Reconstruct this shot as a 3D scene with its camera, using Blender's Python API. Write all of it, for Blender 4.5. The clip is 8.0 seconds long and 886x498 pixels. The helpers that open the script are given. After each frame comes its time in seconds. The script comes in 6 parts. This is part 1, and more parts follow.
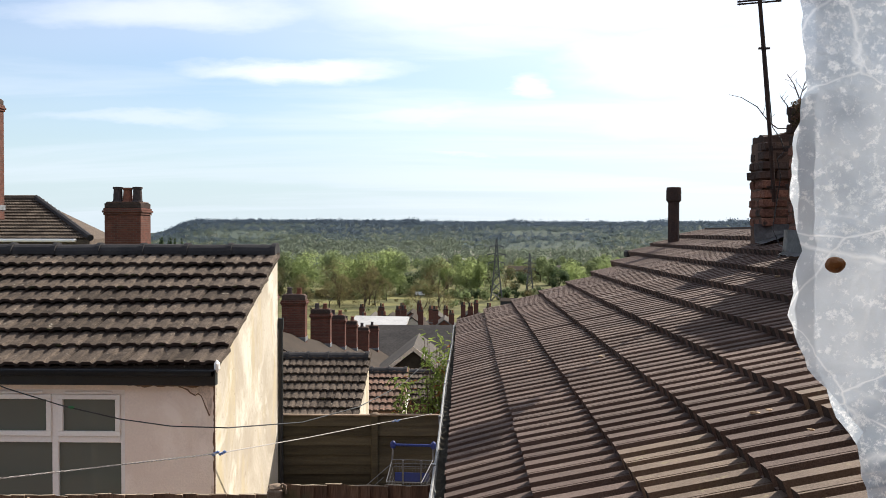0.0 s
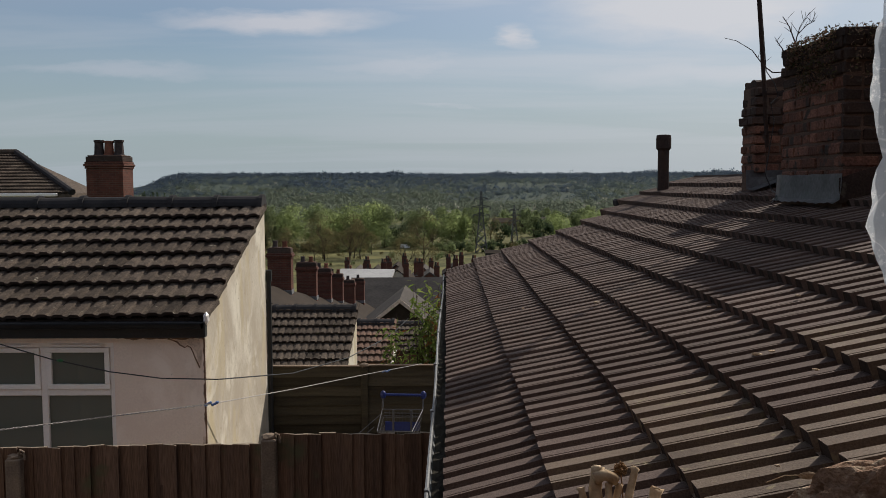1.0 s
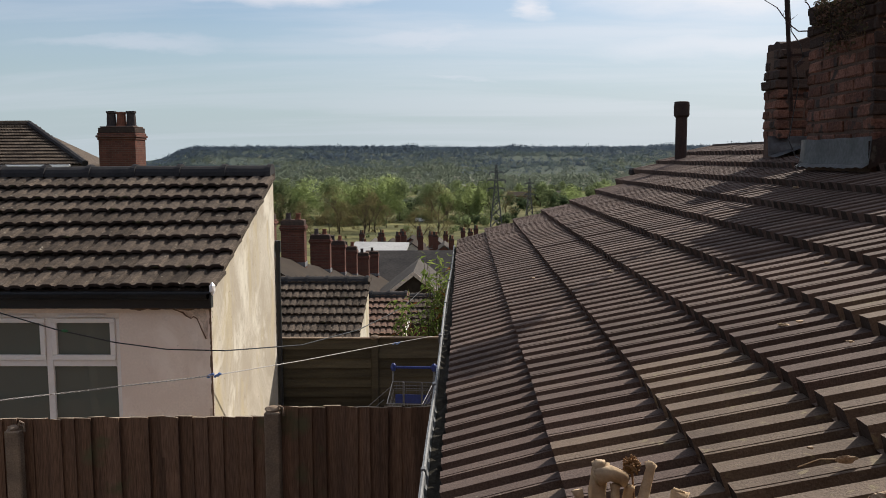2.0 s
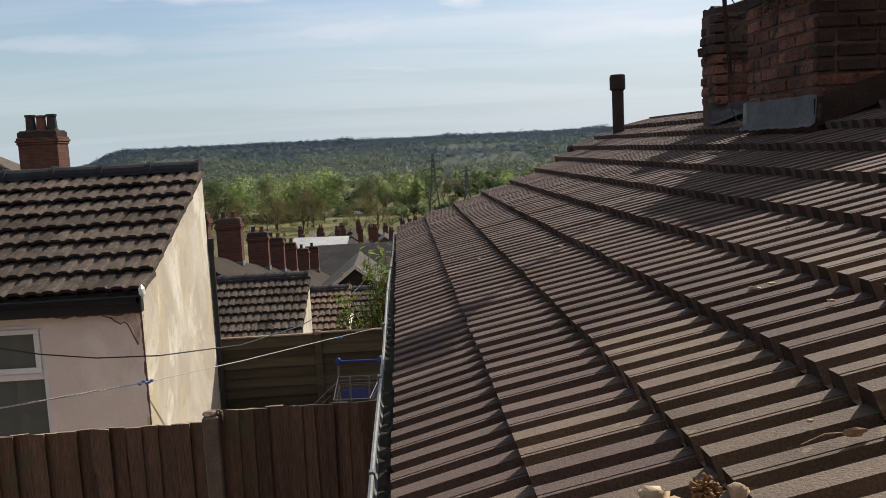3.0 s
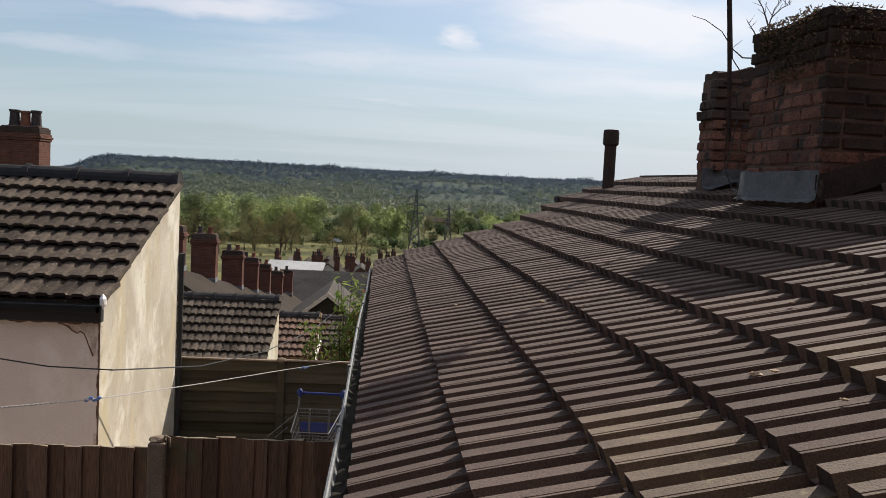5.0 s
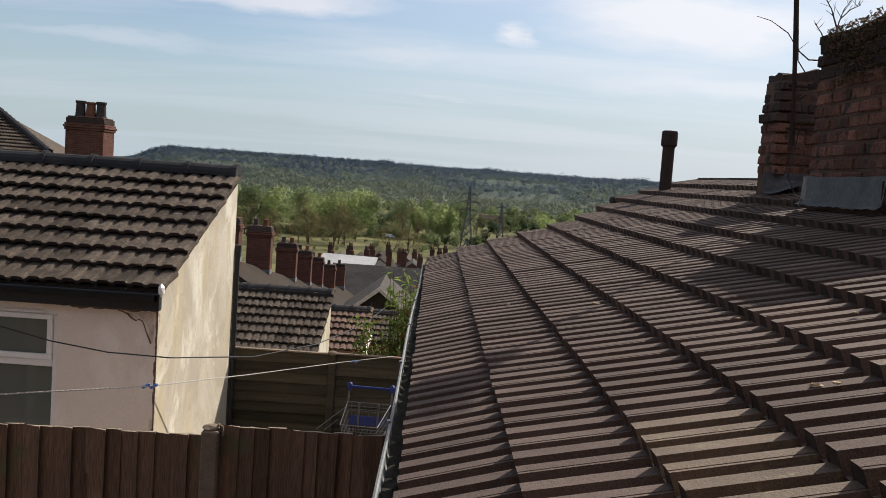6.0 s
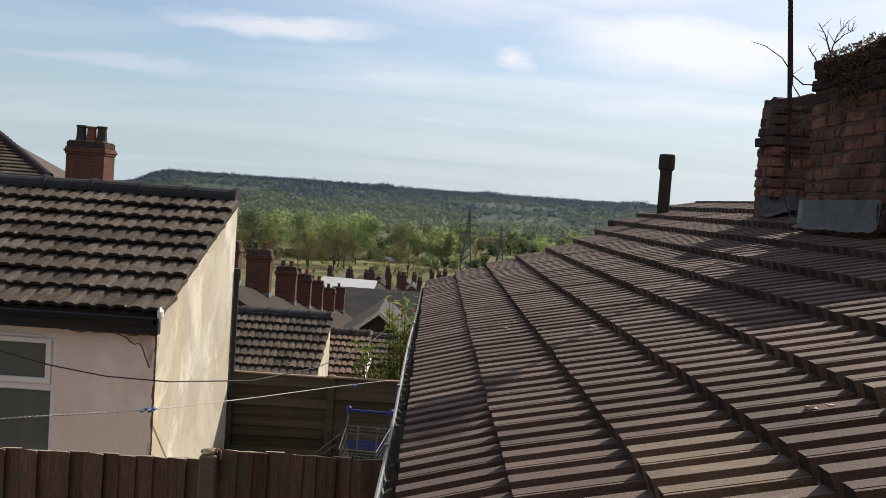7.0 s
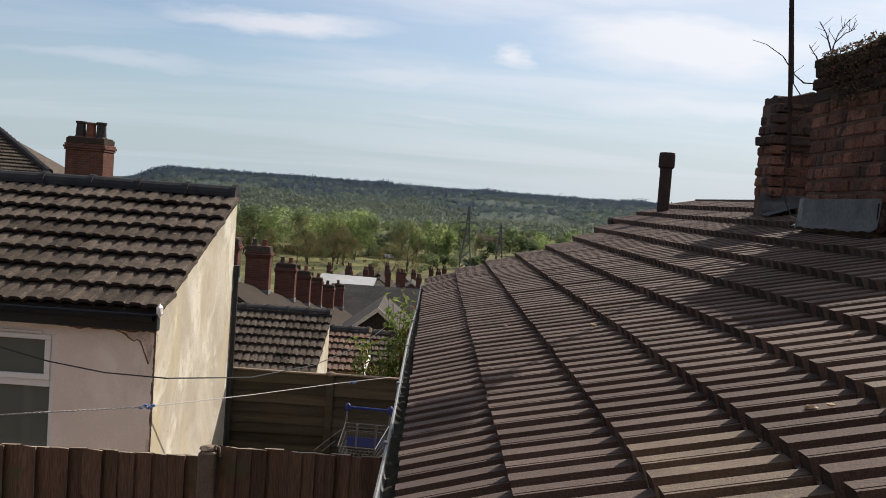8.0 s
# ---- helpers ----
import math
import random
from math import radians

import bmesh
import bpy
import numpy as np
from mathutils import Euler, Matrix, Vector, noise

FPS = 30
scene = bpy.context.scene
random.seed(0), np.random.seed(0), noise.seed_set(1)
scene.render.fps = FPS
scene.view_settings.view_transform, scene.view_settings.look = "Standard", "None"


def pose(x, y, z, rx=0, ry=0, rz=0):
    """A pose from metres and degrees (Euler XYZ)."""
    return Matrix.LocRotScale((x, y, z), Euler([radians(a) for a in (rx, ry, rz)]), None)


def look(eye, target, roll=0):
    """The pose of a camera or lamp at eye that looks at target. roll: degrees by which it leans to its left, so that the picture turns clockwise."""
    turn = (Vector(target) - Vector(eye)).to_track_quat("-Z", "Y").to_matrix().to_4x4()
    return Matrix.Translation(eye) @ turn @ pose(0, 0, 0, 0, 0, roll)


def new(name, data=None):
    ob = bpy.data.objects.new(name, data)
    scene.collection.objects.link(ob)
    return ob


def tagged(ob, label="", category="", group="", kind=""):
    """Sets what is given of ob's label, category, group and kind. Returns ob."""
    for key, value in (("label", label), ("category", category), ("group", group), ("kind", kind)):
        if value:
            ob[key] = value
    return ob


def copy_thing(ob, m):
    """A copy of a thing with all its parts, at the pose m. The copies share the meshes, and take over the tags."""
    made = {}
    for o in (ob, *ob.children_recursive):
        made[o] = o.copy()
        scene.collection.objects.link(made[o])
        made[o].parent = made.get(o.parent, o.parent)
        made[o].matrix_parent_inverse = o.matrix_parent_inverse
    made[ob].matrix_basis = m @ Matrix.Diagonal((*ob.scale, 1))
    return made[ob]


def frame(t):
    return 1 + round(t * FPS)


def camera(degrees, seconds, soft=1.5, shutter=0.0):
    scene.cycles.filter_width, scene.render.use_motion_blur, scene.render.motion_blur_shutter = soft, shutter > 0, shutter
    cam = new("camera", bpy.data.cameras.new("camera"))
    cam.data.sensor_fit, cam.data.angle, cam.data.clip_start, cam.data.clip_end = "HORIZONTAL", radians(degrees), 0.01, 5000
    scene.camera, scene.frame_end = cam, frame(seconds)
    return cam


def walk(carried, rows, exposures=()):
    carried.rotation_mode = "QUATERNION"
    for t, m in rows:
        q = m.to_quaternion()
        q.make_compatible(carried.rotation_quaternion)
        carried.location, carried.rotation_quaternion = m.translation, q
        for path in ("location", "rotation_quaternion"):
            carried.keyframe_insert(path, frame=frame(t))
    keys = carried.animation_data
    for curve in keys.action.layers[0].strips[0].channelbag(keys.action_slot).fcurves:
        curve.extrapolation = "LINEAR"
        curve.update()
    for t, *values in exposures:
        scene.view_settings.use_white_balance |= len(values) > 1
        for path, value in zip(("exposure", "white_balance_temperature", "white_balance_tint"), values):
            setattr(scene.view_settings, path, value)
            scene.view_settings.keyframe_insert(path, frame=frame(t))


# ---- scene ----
cam = camera(54.0, 8.0, 0.9)
PATH = [
    (0, (0.001, -0.085, 3.689), (-0.044, 1.914, 3.649), 0.1),
    (0.5, (-0.021, -0.108, 3.698), (-0.09, 1.89, 3.664), -1.4),
    (1, (-0.05, -0.036, 3.657), (-0.06, 1.959, 3.508), -0.3),
    (1.5, (-0.039, -0.007, 3.641), (-0.039, 1.989, 3.511), -0.1),
    (1.7, (-0.02, 0.063, 3.625), (-0.064, 2.056, 3.463), 0.1),
    (2.8, (0.004, 0.394, 3.545), (0.037, 2.379, 3.305), -2.7),
    (3, (-0.005, 0.438, 3.532), (0.086, 2.422, 3.297), -2.9),
    (3.5, (0.031, 0.551, 3.542), (0.184, 2.537, 3.357), -2.3),
    (4, (0.029, 0.634, 3.553), (0.2, 2.621, 3.392), -1.5),
    (4.2, (0.033, 0.649, 3.537), (0.203, 2.635, 3.375), -0.6),
    (5.3, (-0.013, 0.656, 3.544), (0.104, 2.647, 3.397), 4.0),
    (5.5, (-0.005, 0.639, 3.551), (0.065, 2.632, 3.403), 4.0),
    (6, (-0.015, 0.657, 3.545), (0.011, 2.65, 3.381), 4.1),
    (6.5, (-0.009, 0.647, 3.548), (0.017, 2.641, 3.398), 4.1),
    (7, (-0.006, 0.637, 3.549), (0.017, 2.634, 3.438), 4.0),
    (7.5, (-0.009, 0.652, 3.55), (0.015, 2.649, 3.437), 4.1),
    (8, (-0.009, 0.642, 3.55), (0.016, 2.638, 3.433), 4.2),
]

# exposure: the clip's camera opens bright and settles
EXPOSURES = [(0.0, 0.95), (0.2, 0.89), (0.4, 0.59), (0.6, 0.35), (0.8, 0.03), (1.0, -0.15), (1.3, 0.03), (1.7, 0.28), (3.0, 0.38), (6.3, 0.38), (7.0, 0.48), (7.4, 0.38), (8.0, 0.38)]
walk(cam, [(t, look(eye, target, roll)) for t, eye, target, roll in PATH], EXPOSURES)

# ---------------------------------------------------------------- light
SUN_AZ, SUN_EL = radians(38.4), radians(38.2)
world = bpy.data.worlds.new("sky")
scene.world = world
world.use_nodes = True
wn, wl = world.node_tree.nodes, world.node_tree.links
wn.clear()


CLOUD_BANKS = [(0.28, 0.195, 0.15, 0.035, 1.0), (0.074, 0.167, 0.024, 0.017, 0.75), (-0.20, 0.186, 0.13, 0.014, 1.0), (-0.05, 0.135, 0.12, 0.009, 0.55), (-0.37, 0.133, 0.14, 0.008, 0.5),
               (0.30, 0.125, 0.18, 0.016, 0.5), (-0.01, 0.087, 0.045, 0.003, 0.4), (0.05, 0.26, 0.30, 0.040, 0.7), (-0.35, 0.25, 0.20, 0.025, 0.8)]


def build_world():
    out = wn.new("ShaderNodeOutputWorld")
    bg = wn.new("ShaderNodeBackground")
    sky = wn.new("ShaderNodeTexSky")
    sky.sky_type = "NISHITA"
    sky.sun_disc = False
    sky.sun_elevation, sky.sun_rotation = SUN_EL, SUN_AZ
    sky.air_density, sky.dust_density, sky.ozone_density = 1.0, 0.4, 2.5
    co = wn.new("ShaderNodeTexCoord")
    sep = wn.new("ShaderNodeSeparateXYZ")
    wl.new(co.outputs["Generated"], sep.inputs[0])
    up = wn.new("ShaderNodeMath")
    up.operation = "MAXIMUM"
    up.inputs[1].default_value = 0.0
    wl.new(sep.outputs["Z"], up.inputs[0])
    add = wn.new("ShaderNodeMath")
    add.operation = "ADD"
    add.inputs[1].default_value = 0.12
    wl.new(up.outputs[0], add.inputs[0])
    div = []
    for axis in ("X", "Y"):
        d = wn.new("ShaderNodeMath")
        d.operation = "DIVIDE"
        wl.new(sep.outputs[axis], d.inputs[0])
        wl.new(add.outputs[0], d.inputs[1])
        div.append(d)
    comb = wn.new("ShaderNodeCombineXYZ")
    wl.new(div[0].outputs[0], comb.inputs[0])
    wl.new(div[1].outputs[0], comb.inputs[1])

    def layer(scale, rot, loc, nscale, lo, hi, detail, dist):
        mp = wn.new("ShaderNodeMapping")
        mp.inputs["Scale"].default_value = scale
        mp.inputs["Rotation"].default_value = (0, 0, radians(rot))
        mp.inputs["Location"].default_value = loc
        wl.new(comb.outputs[0], mp.inputs[0])
        nz = wn.new("ShaderNodeTexNoise")
        nz.inputs["Scale"].default_value = nscale
        nz.inputs["Detail"].default_value = detail
        nz.inputs["Roughness"].default_value = 0.55
        nz.inputs["Distortion"].default_value = dist
        wl.new(mp.outputs[0], nz.inputs[0])
        mr = wn.new("ShaderNodeMapRange")
        mr.interpolation_type = "SMOOTHSTEP"
        mr.inputs["From Min"].default_value, mr.inputs["From Max"].default_value = lo, hi
        wl.new(nz.outputs[0], mr.inputs[0])
        return mr.outputs[0]

    streak = layer((0.30, 1.25, 1), 8, (1.3, 0.4, 0), 1.1, 0.40, 0.66, 7, 0.5)
    veil = layer((0.25, 0.6, 1), -6, (4.1, 2.0, 0), 0.7, 0.38, 0.8, 3, 0.2)
    mx = wn.new("ShaderNodeMath")
    mx.operation = "MAXIMUM"
    wl.new(streak, mx.inputs[0])
    wl.new(veil, mx.inputs[1])
    # the cloud thins out towards the horizon
    fade = wn.new("ShaderNodeMapRange")
    fade.inputs["From Min"].default_value, fade.inputs["From Max"].default_value = 0.10, 0.42
    fade.inputs["To Min"].default_value, fade.inputs["To Max"].default_value = 0.30, 1.0
    wl.new(sep.outputs["Z"], fade.inputs[0])
    amt = wn.new("ShaderNodeMath")
    amt.operation = "MULTIPLY"
    wl.new(mx.outputs[0], amt.inputs[0])
    wl.new(fade.outputs[0], amt.inputs[1])
    # drifting cloud banks ahead: (across, up, half-width, half-height, weight) as slopes from the eye
    front = wn.new("ShaderNodeMath")
    front.operation = "MAXIMUM"
    front.inputs[1].default_value = 0.02
    wl.new(sep.outputs["Y"], front.inputs[0])
    flat = []
    for axis in ("X", "Z"):
        d = wn.new("ShaderNodeMath")
        d.operation = "DIVIDE"
        wl.new(sep.outputs[axis], d.inputs[0])
        wl.new(front.outputs[0], d.inputs[1])
        flat.append(d.outputs[0])
    plane = wn.new("ShaderNodeCombineXYZ")
    wl.new(flat[0], plane.inputs[0])
    wl.new(flat[1], plane.inputs[1])
    stretch = wn.new("ShaderNodeVectorMath")
    stretch.operation = "MULTIPLY"
    stretch.inputs[1].default_value = (7.0, 26.0, 1.0)
    wl.new(plane.outputs[0], stretch.inputs[0])
    wisp = wn.new("ShaderNodeTexNoise")
    wisp.inputs["Scale"].default_value, wisp.inputs["Detail"].default_value, wisp.inputs["Roughness"].default_value = 1.0, 7, 0.6
    wl.new(stretch.outputs[0], wisp.inputs[0])
    centre = wn.new("ShaderNodeVectorMath")
    centre.operation = "SUBTRACT"
    centre.inputs[1].default_value = (0.5, 0.5, 0.5)
    wl.new(wisp.outputs["Color"], centre.inputs[0])
    warped = wn.new("ShaderNodeVectorMath")
    warped.operation = "MULTIPLY_ADD"
    warped.inputs[1].default_value = (0.16, 0.045, 0.0)
    wl.new(centre.outputs[0], warped.inputs[0])
    wl.new(plane.outputs[0], warped.inputs[2])
    banks = None
    for cu, cv, ru, rv, weight in CLOUD_BANKS:
        off = wn.new("ShaderNodeVectorMath")
        off.operation = "SUBTRACT"
        off.inputs[1].default_value = (cu, cv, 0)
        wl.new(warped.outputs[0], off.inputs[0])
        rel = wn.new("ShaderNodeVectorMath")
        rel.operation = "MULTIPLY"
        rel.inputs[1].default_value = (1 / ru, 1 / rv, 0)
        wl.new(off.outputs[0], rel.inputs[0])
        far = wn.new("ShaderNodeVectorMath")
        far.operation = "LENGTH"
        wl.new(rel.outputs[0], far.inputs[0])
        soft = wn.new("ShaderNodeMapRange")
        soft.interpolation_type = "SMOOTHSTEP"
        soft.inputs["From Min"].default_value, soft.inputs["From Max"].default_value = 0.1, 1.5
        soft.inputs["To Min"].default_value, soft.inputs["To Max"].default_value = weight, 0.0
        wl.new(far.outputs["Value"], soft.inputs[0])
        if banks is None:
            banks = soft.outputs[0]
        else:
            top = wn.new("ShaderNodeMath")
            top.operation = "MAXIMUM"
            wl.new(banks, top.inputs[0])
            wl.new(soft.outputs[0], top.inputs[1])
            banks = top.outputs[0]
    all_cloud = wn.new("ShaderNodeMath")
    all_cloud.operation = "MAXIMUM"
    wl.new(amt.outputs[0], all_cloud.inputs[0])
    wl.new(banks, all_cloud.inputs[1])
    # cloud brighter towards the sun's side
    dot = wn.new("ShaderNodeVectorMath")
    dot.operation = "DOT_PRODUCT"
    sd = (math.sin(SUN_AZ) * math.cos(SUN_EL), math.cos(SUN_AZ) * math.cos(SUN_EL), math.sin(SUN_EL))
    dot.inputs[1].default_value = sd
    wl.new(co.outputs["Generated"], dot.inputs[0])
    glow = wn.new("ShaderNodeMapRange")
    glow.inputs["From Min"].default_value, glow.inputs["From Max"].default_value = 0.55, 0.98
    wl.new(dot.outputs["Value"], glow.inputs[0])
    gl = wn.new("ShaderNodeMath")
    gl.operation = "MULTIPLY_ADD"
    gl.use_clamp = True
    gl.inputs[1].default_value = 0.45
    wl.new(glow.outputs[0], gl.inputs[0])
    wl.new(all_cloud.outputs[0], gl.inputs[2])
    cc = wn.new("ShaderNodeMix")
    cc.data_type = "RGBA"
    cc.inputs["A"].default_value = (7.0, 7.4, 8.4, 1)
    cc.inputs["B"].default_value = (10.2, 10.3, 10.7, 1)
    wl.new(glow.outputs[0], cc.inputs["Factor"])
    # pale air low over the land
    air = wn.new("ShaderNodeMapRange")
    air.interpolation_type = "SMOOTHSTEP"
    air.inputs["From Min"].default_value, air.inputs["From Max"].default_value = 0.0, 0.22
    air.inputs["To Min"].default_value, air.inputs["To Max"].default_value = 0.92, 0.0
    wl.new(sep.outputs["Z"], air.inputs[0])
    low = wn.new("ShaderNodeMix")
    low.data_type = "RGBA"
    low.inputs["B"].default_value = (4.7, 5.7, 6.3, 1)
    wl.new(air.outputs[0], low.inputs["Factor"])
    wl.new(sky.outputs[0], low.inputs["A"])
    mix = wn.new("ShaderNodeMix")
    mix.data_type = "RGBA"
    wl.new(gl.outputs[0], mix.inputs["Factor"])
    wl.new(low.outputs["Result"], mix.inputs["A"])
    wl.new(cc.outputs["Result"], mix.inputs["B"])
    bg.inputs["Strength"].default_value = 0.075
    wl.new(mix.outputs["Result"], bg.inputs[0])
    wl.new(bg.outputs[0], out.inputs[0])


build_world()
sun = new("sun", bpy.data.lights.new("sun", "SUN"))
sun.data.energy, sun.data.angle, sun.data.color = 5.0, radians(0.53), (1.0, 0.93, 0.83)
sun.matrix_world = look((0, 0, 30), (-math.sin(SUN_AZ) * math.cos(SUN_EL), -math.cos(SUN_AZ) * math.cos(SUN_EL), 30 - math.sin(SUN_EL)))


# ---------------------------------------------------------------- materials
def rgb(c):
    return (*c, 1)


def material(name, a, b, rough=0.85, scale=6.0, fine=60.0, bump=0.3, spread=0.25, spots=None, spot_scale=25.0, spot_lo=0.62,
             metal=0.0, island=False, squash=(1, 1, 1), bump_dist=0.004, gloss=None, contrast=0.2):
    """Two-tone surface: broad stains of a and b, a fine grain with relief, a random tone for each piece, and spots where given."""
    m = bpy.data.materials.new(name)
    m.use_nodes = True
    n, l = m.node_tree.nodes, m.node_tree.links
    p = n["Principled BSDF"]
    p.inputs["Roughness"].default_value, p.inputs["Metallic"].default_value = rough, metal
    p.inputs["Specular IOR Level"].default_value = gloss if gloss is not None else (0.06 if rough > 0.7 else 0.4)
    co = n.new("ShaderNodeTexCoord")
    geo = n.new("ShaderNodeNewGeometry")
    mp = n.new("ShaderNodeMapping")
    mp.inputs["Scale"].default_value = squash
    l.new(geo.outputs["Position"], mp.inputs[0])
    big = n.new("ShaderNodeTexNoise")
    big.inputs["Scale"].default_value, big.inputs["Detail"].default_value = scale, 5
    l.new(mp.outputs[0], big.inputs[0])
    ramp = n.new("ShaderNodeMapRange")
    ramp.inputs["From Min"].default_value, ramp.inputs["From Max"].default_value = 0.32, 0.68
    l.new(big.outputs[0], ramp.inputs[0])
    mix = n.new("ShaderNodeMix")
    mix.data_type = "RGBA"
    mix.inputs["A"].default_value, mix.inputs["B"].default_value = rgb(a), rgb(b)
    l.new(ramp.outputs[0], mix.inputs["Factor"])
    grain = n.new("ShaderNodeTexNoise")
    grain.inputs["Scale"].default_value, grain.inputs["Detail"].default_value = fine, 4
    l.new(mp.outputs[0], grain.inputs[0])
    # tone of the piece and of the grain
    if island:
        rnd = geo.outputs["Random Per Island"]
    else:
        rnd = n.new("ShaderNodeObjectInfo").outputs["Random"]
    tone = n.new("ShaderNodeMapRange")
    tone.inputs["To Min"].default_value, tone.inputs["To Max"].default_value = 1 - spread, 1 + spread
    l.new(rnd, tone.inputs[0])
    gt = n.new("ShaderNodeMapRange")
    gt.inputs["From Min"].default_value, gt.inputs["From Max"].default_value = 0.3, 0.7
    gt.inputs["To Min"].default_value, gt.inputs["To Max"].default_value = 1 - contrast, 1 + contrast
    l.new(grain.outputs[0], gt.inputs[0])
    mul = n.new("ShaderNodeMath")
    mul.operation = "MULTIPLY"
    l.new(tone.outputs[0], mul.inputs[0])
    l.new(gt.outputs[0], mul.inputs[1])
    hsv = n.new("ShaderNodeHueSaturation")
    l.new(mul.outputs[0], hsv.inputs["Value"])
    l.new(mix.outputs["Result"], hsv.inputs["Color"])
    colour = hsv.outputs[0]
    if spots:
        sp = n.new("ShaderNodeTexNoise")
        sp.inputs["Scale"].default_value, sp.inputs["Detail"].default_value = spot_scale, 6
        l.new(geo.outputs["Position"], sp.inputs[0])
        sr = n.new("ShaderNodeMapRange")
        sr.inputs["From Min"].default_value, sr.inputs["From Max"].default_value = spot_lo, spot_lo + 0.07
        l.new(sp.outputs[0], sr.inputs[0])
        sm = n.new("ShaderNodeMix")
        sm.data_type = "RGBA"
        sm.inputs["B"].default_value = rgb(spots)
        l.new(sr.outputs[0], sm.inputs["Factor"])
        l.new(colour, sm.inputs["A"])
        colour = sm.outputs["Result"]
    l.new(colour, p.inputs["Base Color"])
    if bump:
        bp = n.new("ShaderNodeBump")
        bp.inputs["Strength"].default_value, bp.inputs["Distance"].default_value = bump, bump_dist
        l.new(grain.outputs[0], bp.inputs["Height"])
        l.new(bp.outputs[0], p.inputs["Normal"])
    return m


def leafy(name, a, b, trans=0.35, island=True):
    """Leaves: a random tone for each leaf, some light let through."""
    m = bpy.data.materials.new(name)
    m.use_nodes = True
    n, l = m.node_tree.nodes, m.node_tree.links
    p = n["Principled BSDF"]
    p.inputs["Roughness"].default_value = 0.8
    p.inputs["Specular IOR Level"].default_value = 0.05
    geo = n.new("ShaderNodeNewGeometry")
    mix = n.new("ShaderNodeMix")
    mix.data_type = "RGBA"
    mix.inputs["A"].default_value, mix.inputs["B"].default_value = rgb(a), rgb(b)
    l.new(geo.outputs["Random Per Island"], mix.inputs["Factor"])
    oi = n.new("ShaderNodeObjectInfo")
    tone = n.new("ShaderNodeMapRange")
    tone.inputs["To Min"].default_value, tone.inputs["To Max"].default_value = 0.75, 1.25
    l.new(oi.outputs["Random"], tone.inputs[0])
    hsv = n.new("ShaderNodeHueSaturation")
    l.new(tone.outputs[0], hsv.inputs["Value"])
    l.new(mix.outputs["Result"], hsv.inputs["Color"])
    l.new(hsv.outputs[0], p.inputs["Base Color"])
    tr = n.new("ShaderNodeBsdfTranslucent")
    l.new(hsv.outputs[0], tr.inputs["Color"])
    ms = n.new("ShaderNodeMixShader")
    ms.inputs[0].default_value = trans
    l.new(p.outputs[0], ms.inputs[1])
    l.new(tr.outputs[0], ms.inputs[2])
    l.new(ms.outputs[0], n["Material Output"].inputs[0])
    return m


def brickwork(name, a, b, mortar):
    """Brickwork too far off for single bricks to be built."""
    m = bpy.data.materials.new(name)
    m.use_nodes = True
    n, l = m.node_tree.nodes, m.node_tree.links
    p = n["Principled BSDF"]
    p.inputs["Roughness"].default_value = 0.9
    p.inputs["Specular IOR Level"].default_value = 0.12
    co = n.new("ShaderNodeTexCoord")
    sep = n.new("ShaderNodeSeparateXYZ")
    l.new(co.outputs["Object"], sep.inputs[0])
    ad = n.new("ShaderNodeMath")
    l.new(sep.outputs["X"], ad.inputs[0])
    l.new(sep.outputs["Y"], ad.inputs[1])
    cb = n.new("ShaderNodeCombineXYZ")
    l.new(ad.outputs[0], cb.inputs[0])
    l.new(sep.outputs["Z"], cb.inputs[1])
    br = n.new("ShaderNodeTexBrick")
    br.inputs["Scale"].default_value = 1.0
    br.inputs["Brick Width"].default_value, br.inputs["Row Height"].default_value = 0.225, 0.075
    br.inputs["Mortar Size"].default_value = 0.007
    br.inputs["Color1"].default_value, br.inputs["Color2"].default_value, br.inputs["Mortar"].default_value = rgb(a), rgb(b), rgb(mortar)
    l.new(cb.outputs[0], br.inputs[0])
    nz = n.new("ShaderNodeTexNoise")
    nz.inputs["Scale"].default_value, nz.inputs["Detail"].default_value = 3.0, 5
    l.new(co.outputs["Object"], nz.inputs[0])
    mr = n.new("ShaderNodeMapRange")
    mr.inputs["To Min"].default_value, mr.inputs["To Max"].default_value = 0.55, 1.35
    l.new(nz.outputs[0], mr.inputs[0])
    hsv = n.new("ShaderNodeHueSaturation")
    l.new(mr.outputs[0], hsv.inputs["Value"])
    l.new(br.outputs[0], hsv.inputs["Color"])
    l.new(hsv.outputs[0], p.inputs["Base Color"])
    bp = n.new("ShaderNodeBump")
    bp.inputs["Strength"].default_value, bp.inputs["Distance"].default_value = 0.5, 0.01
    bp.invert = True
    l.new(br.outputs["Fac"], bp.inputs["Height"])
    l.new(bp.outputs[0], p.inputs["Normal"])
    return m


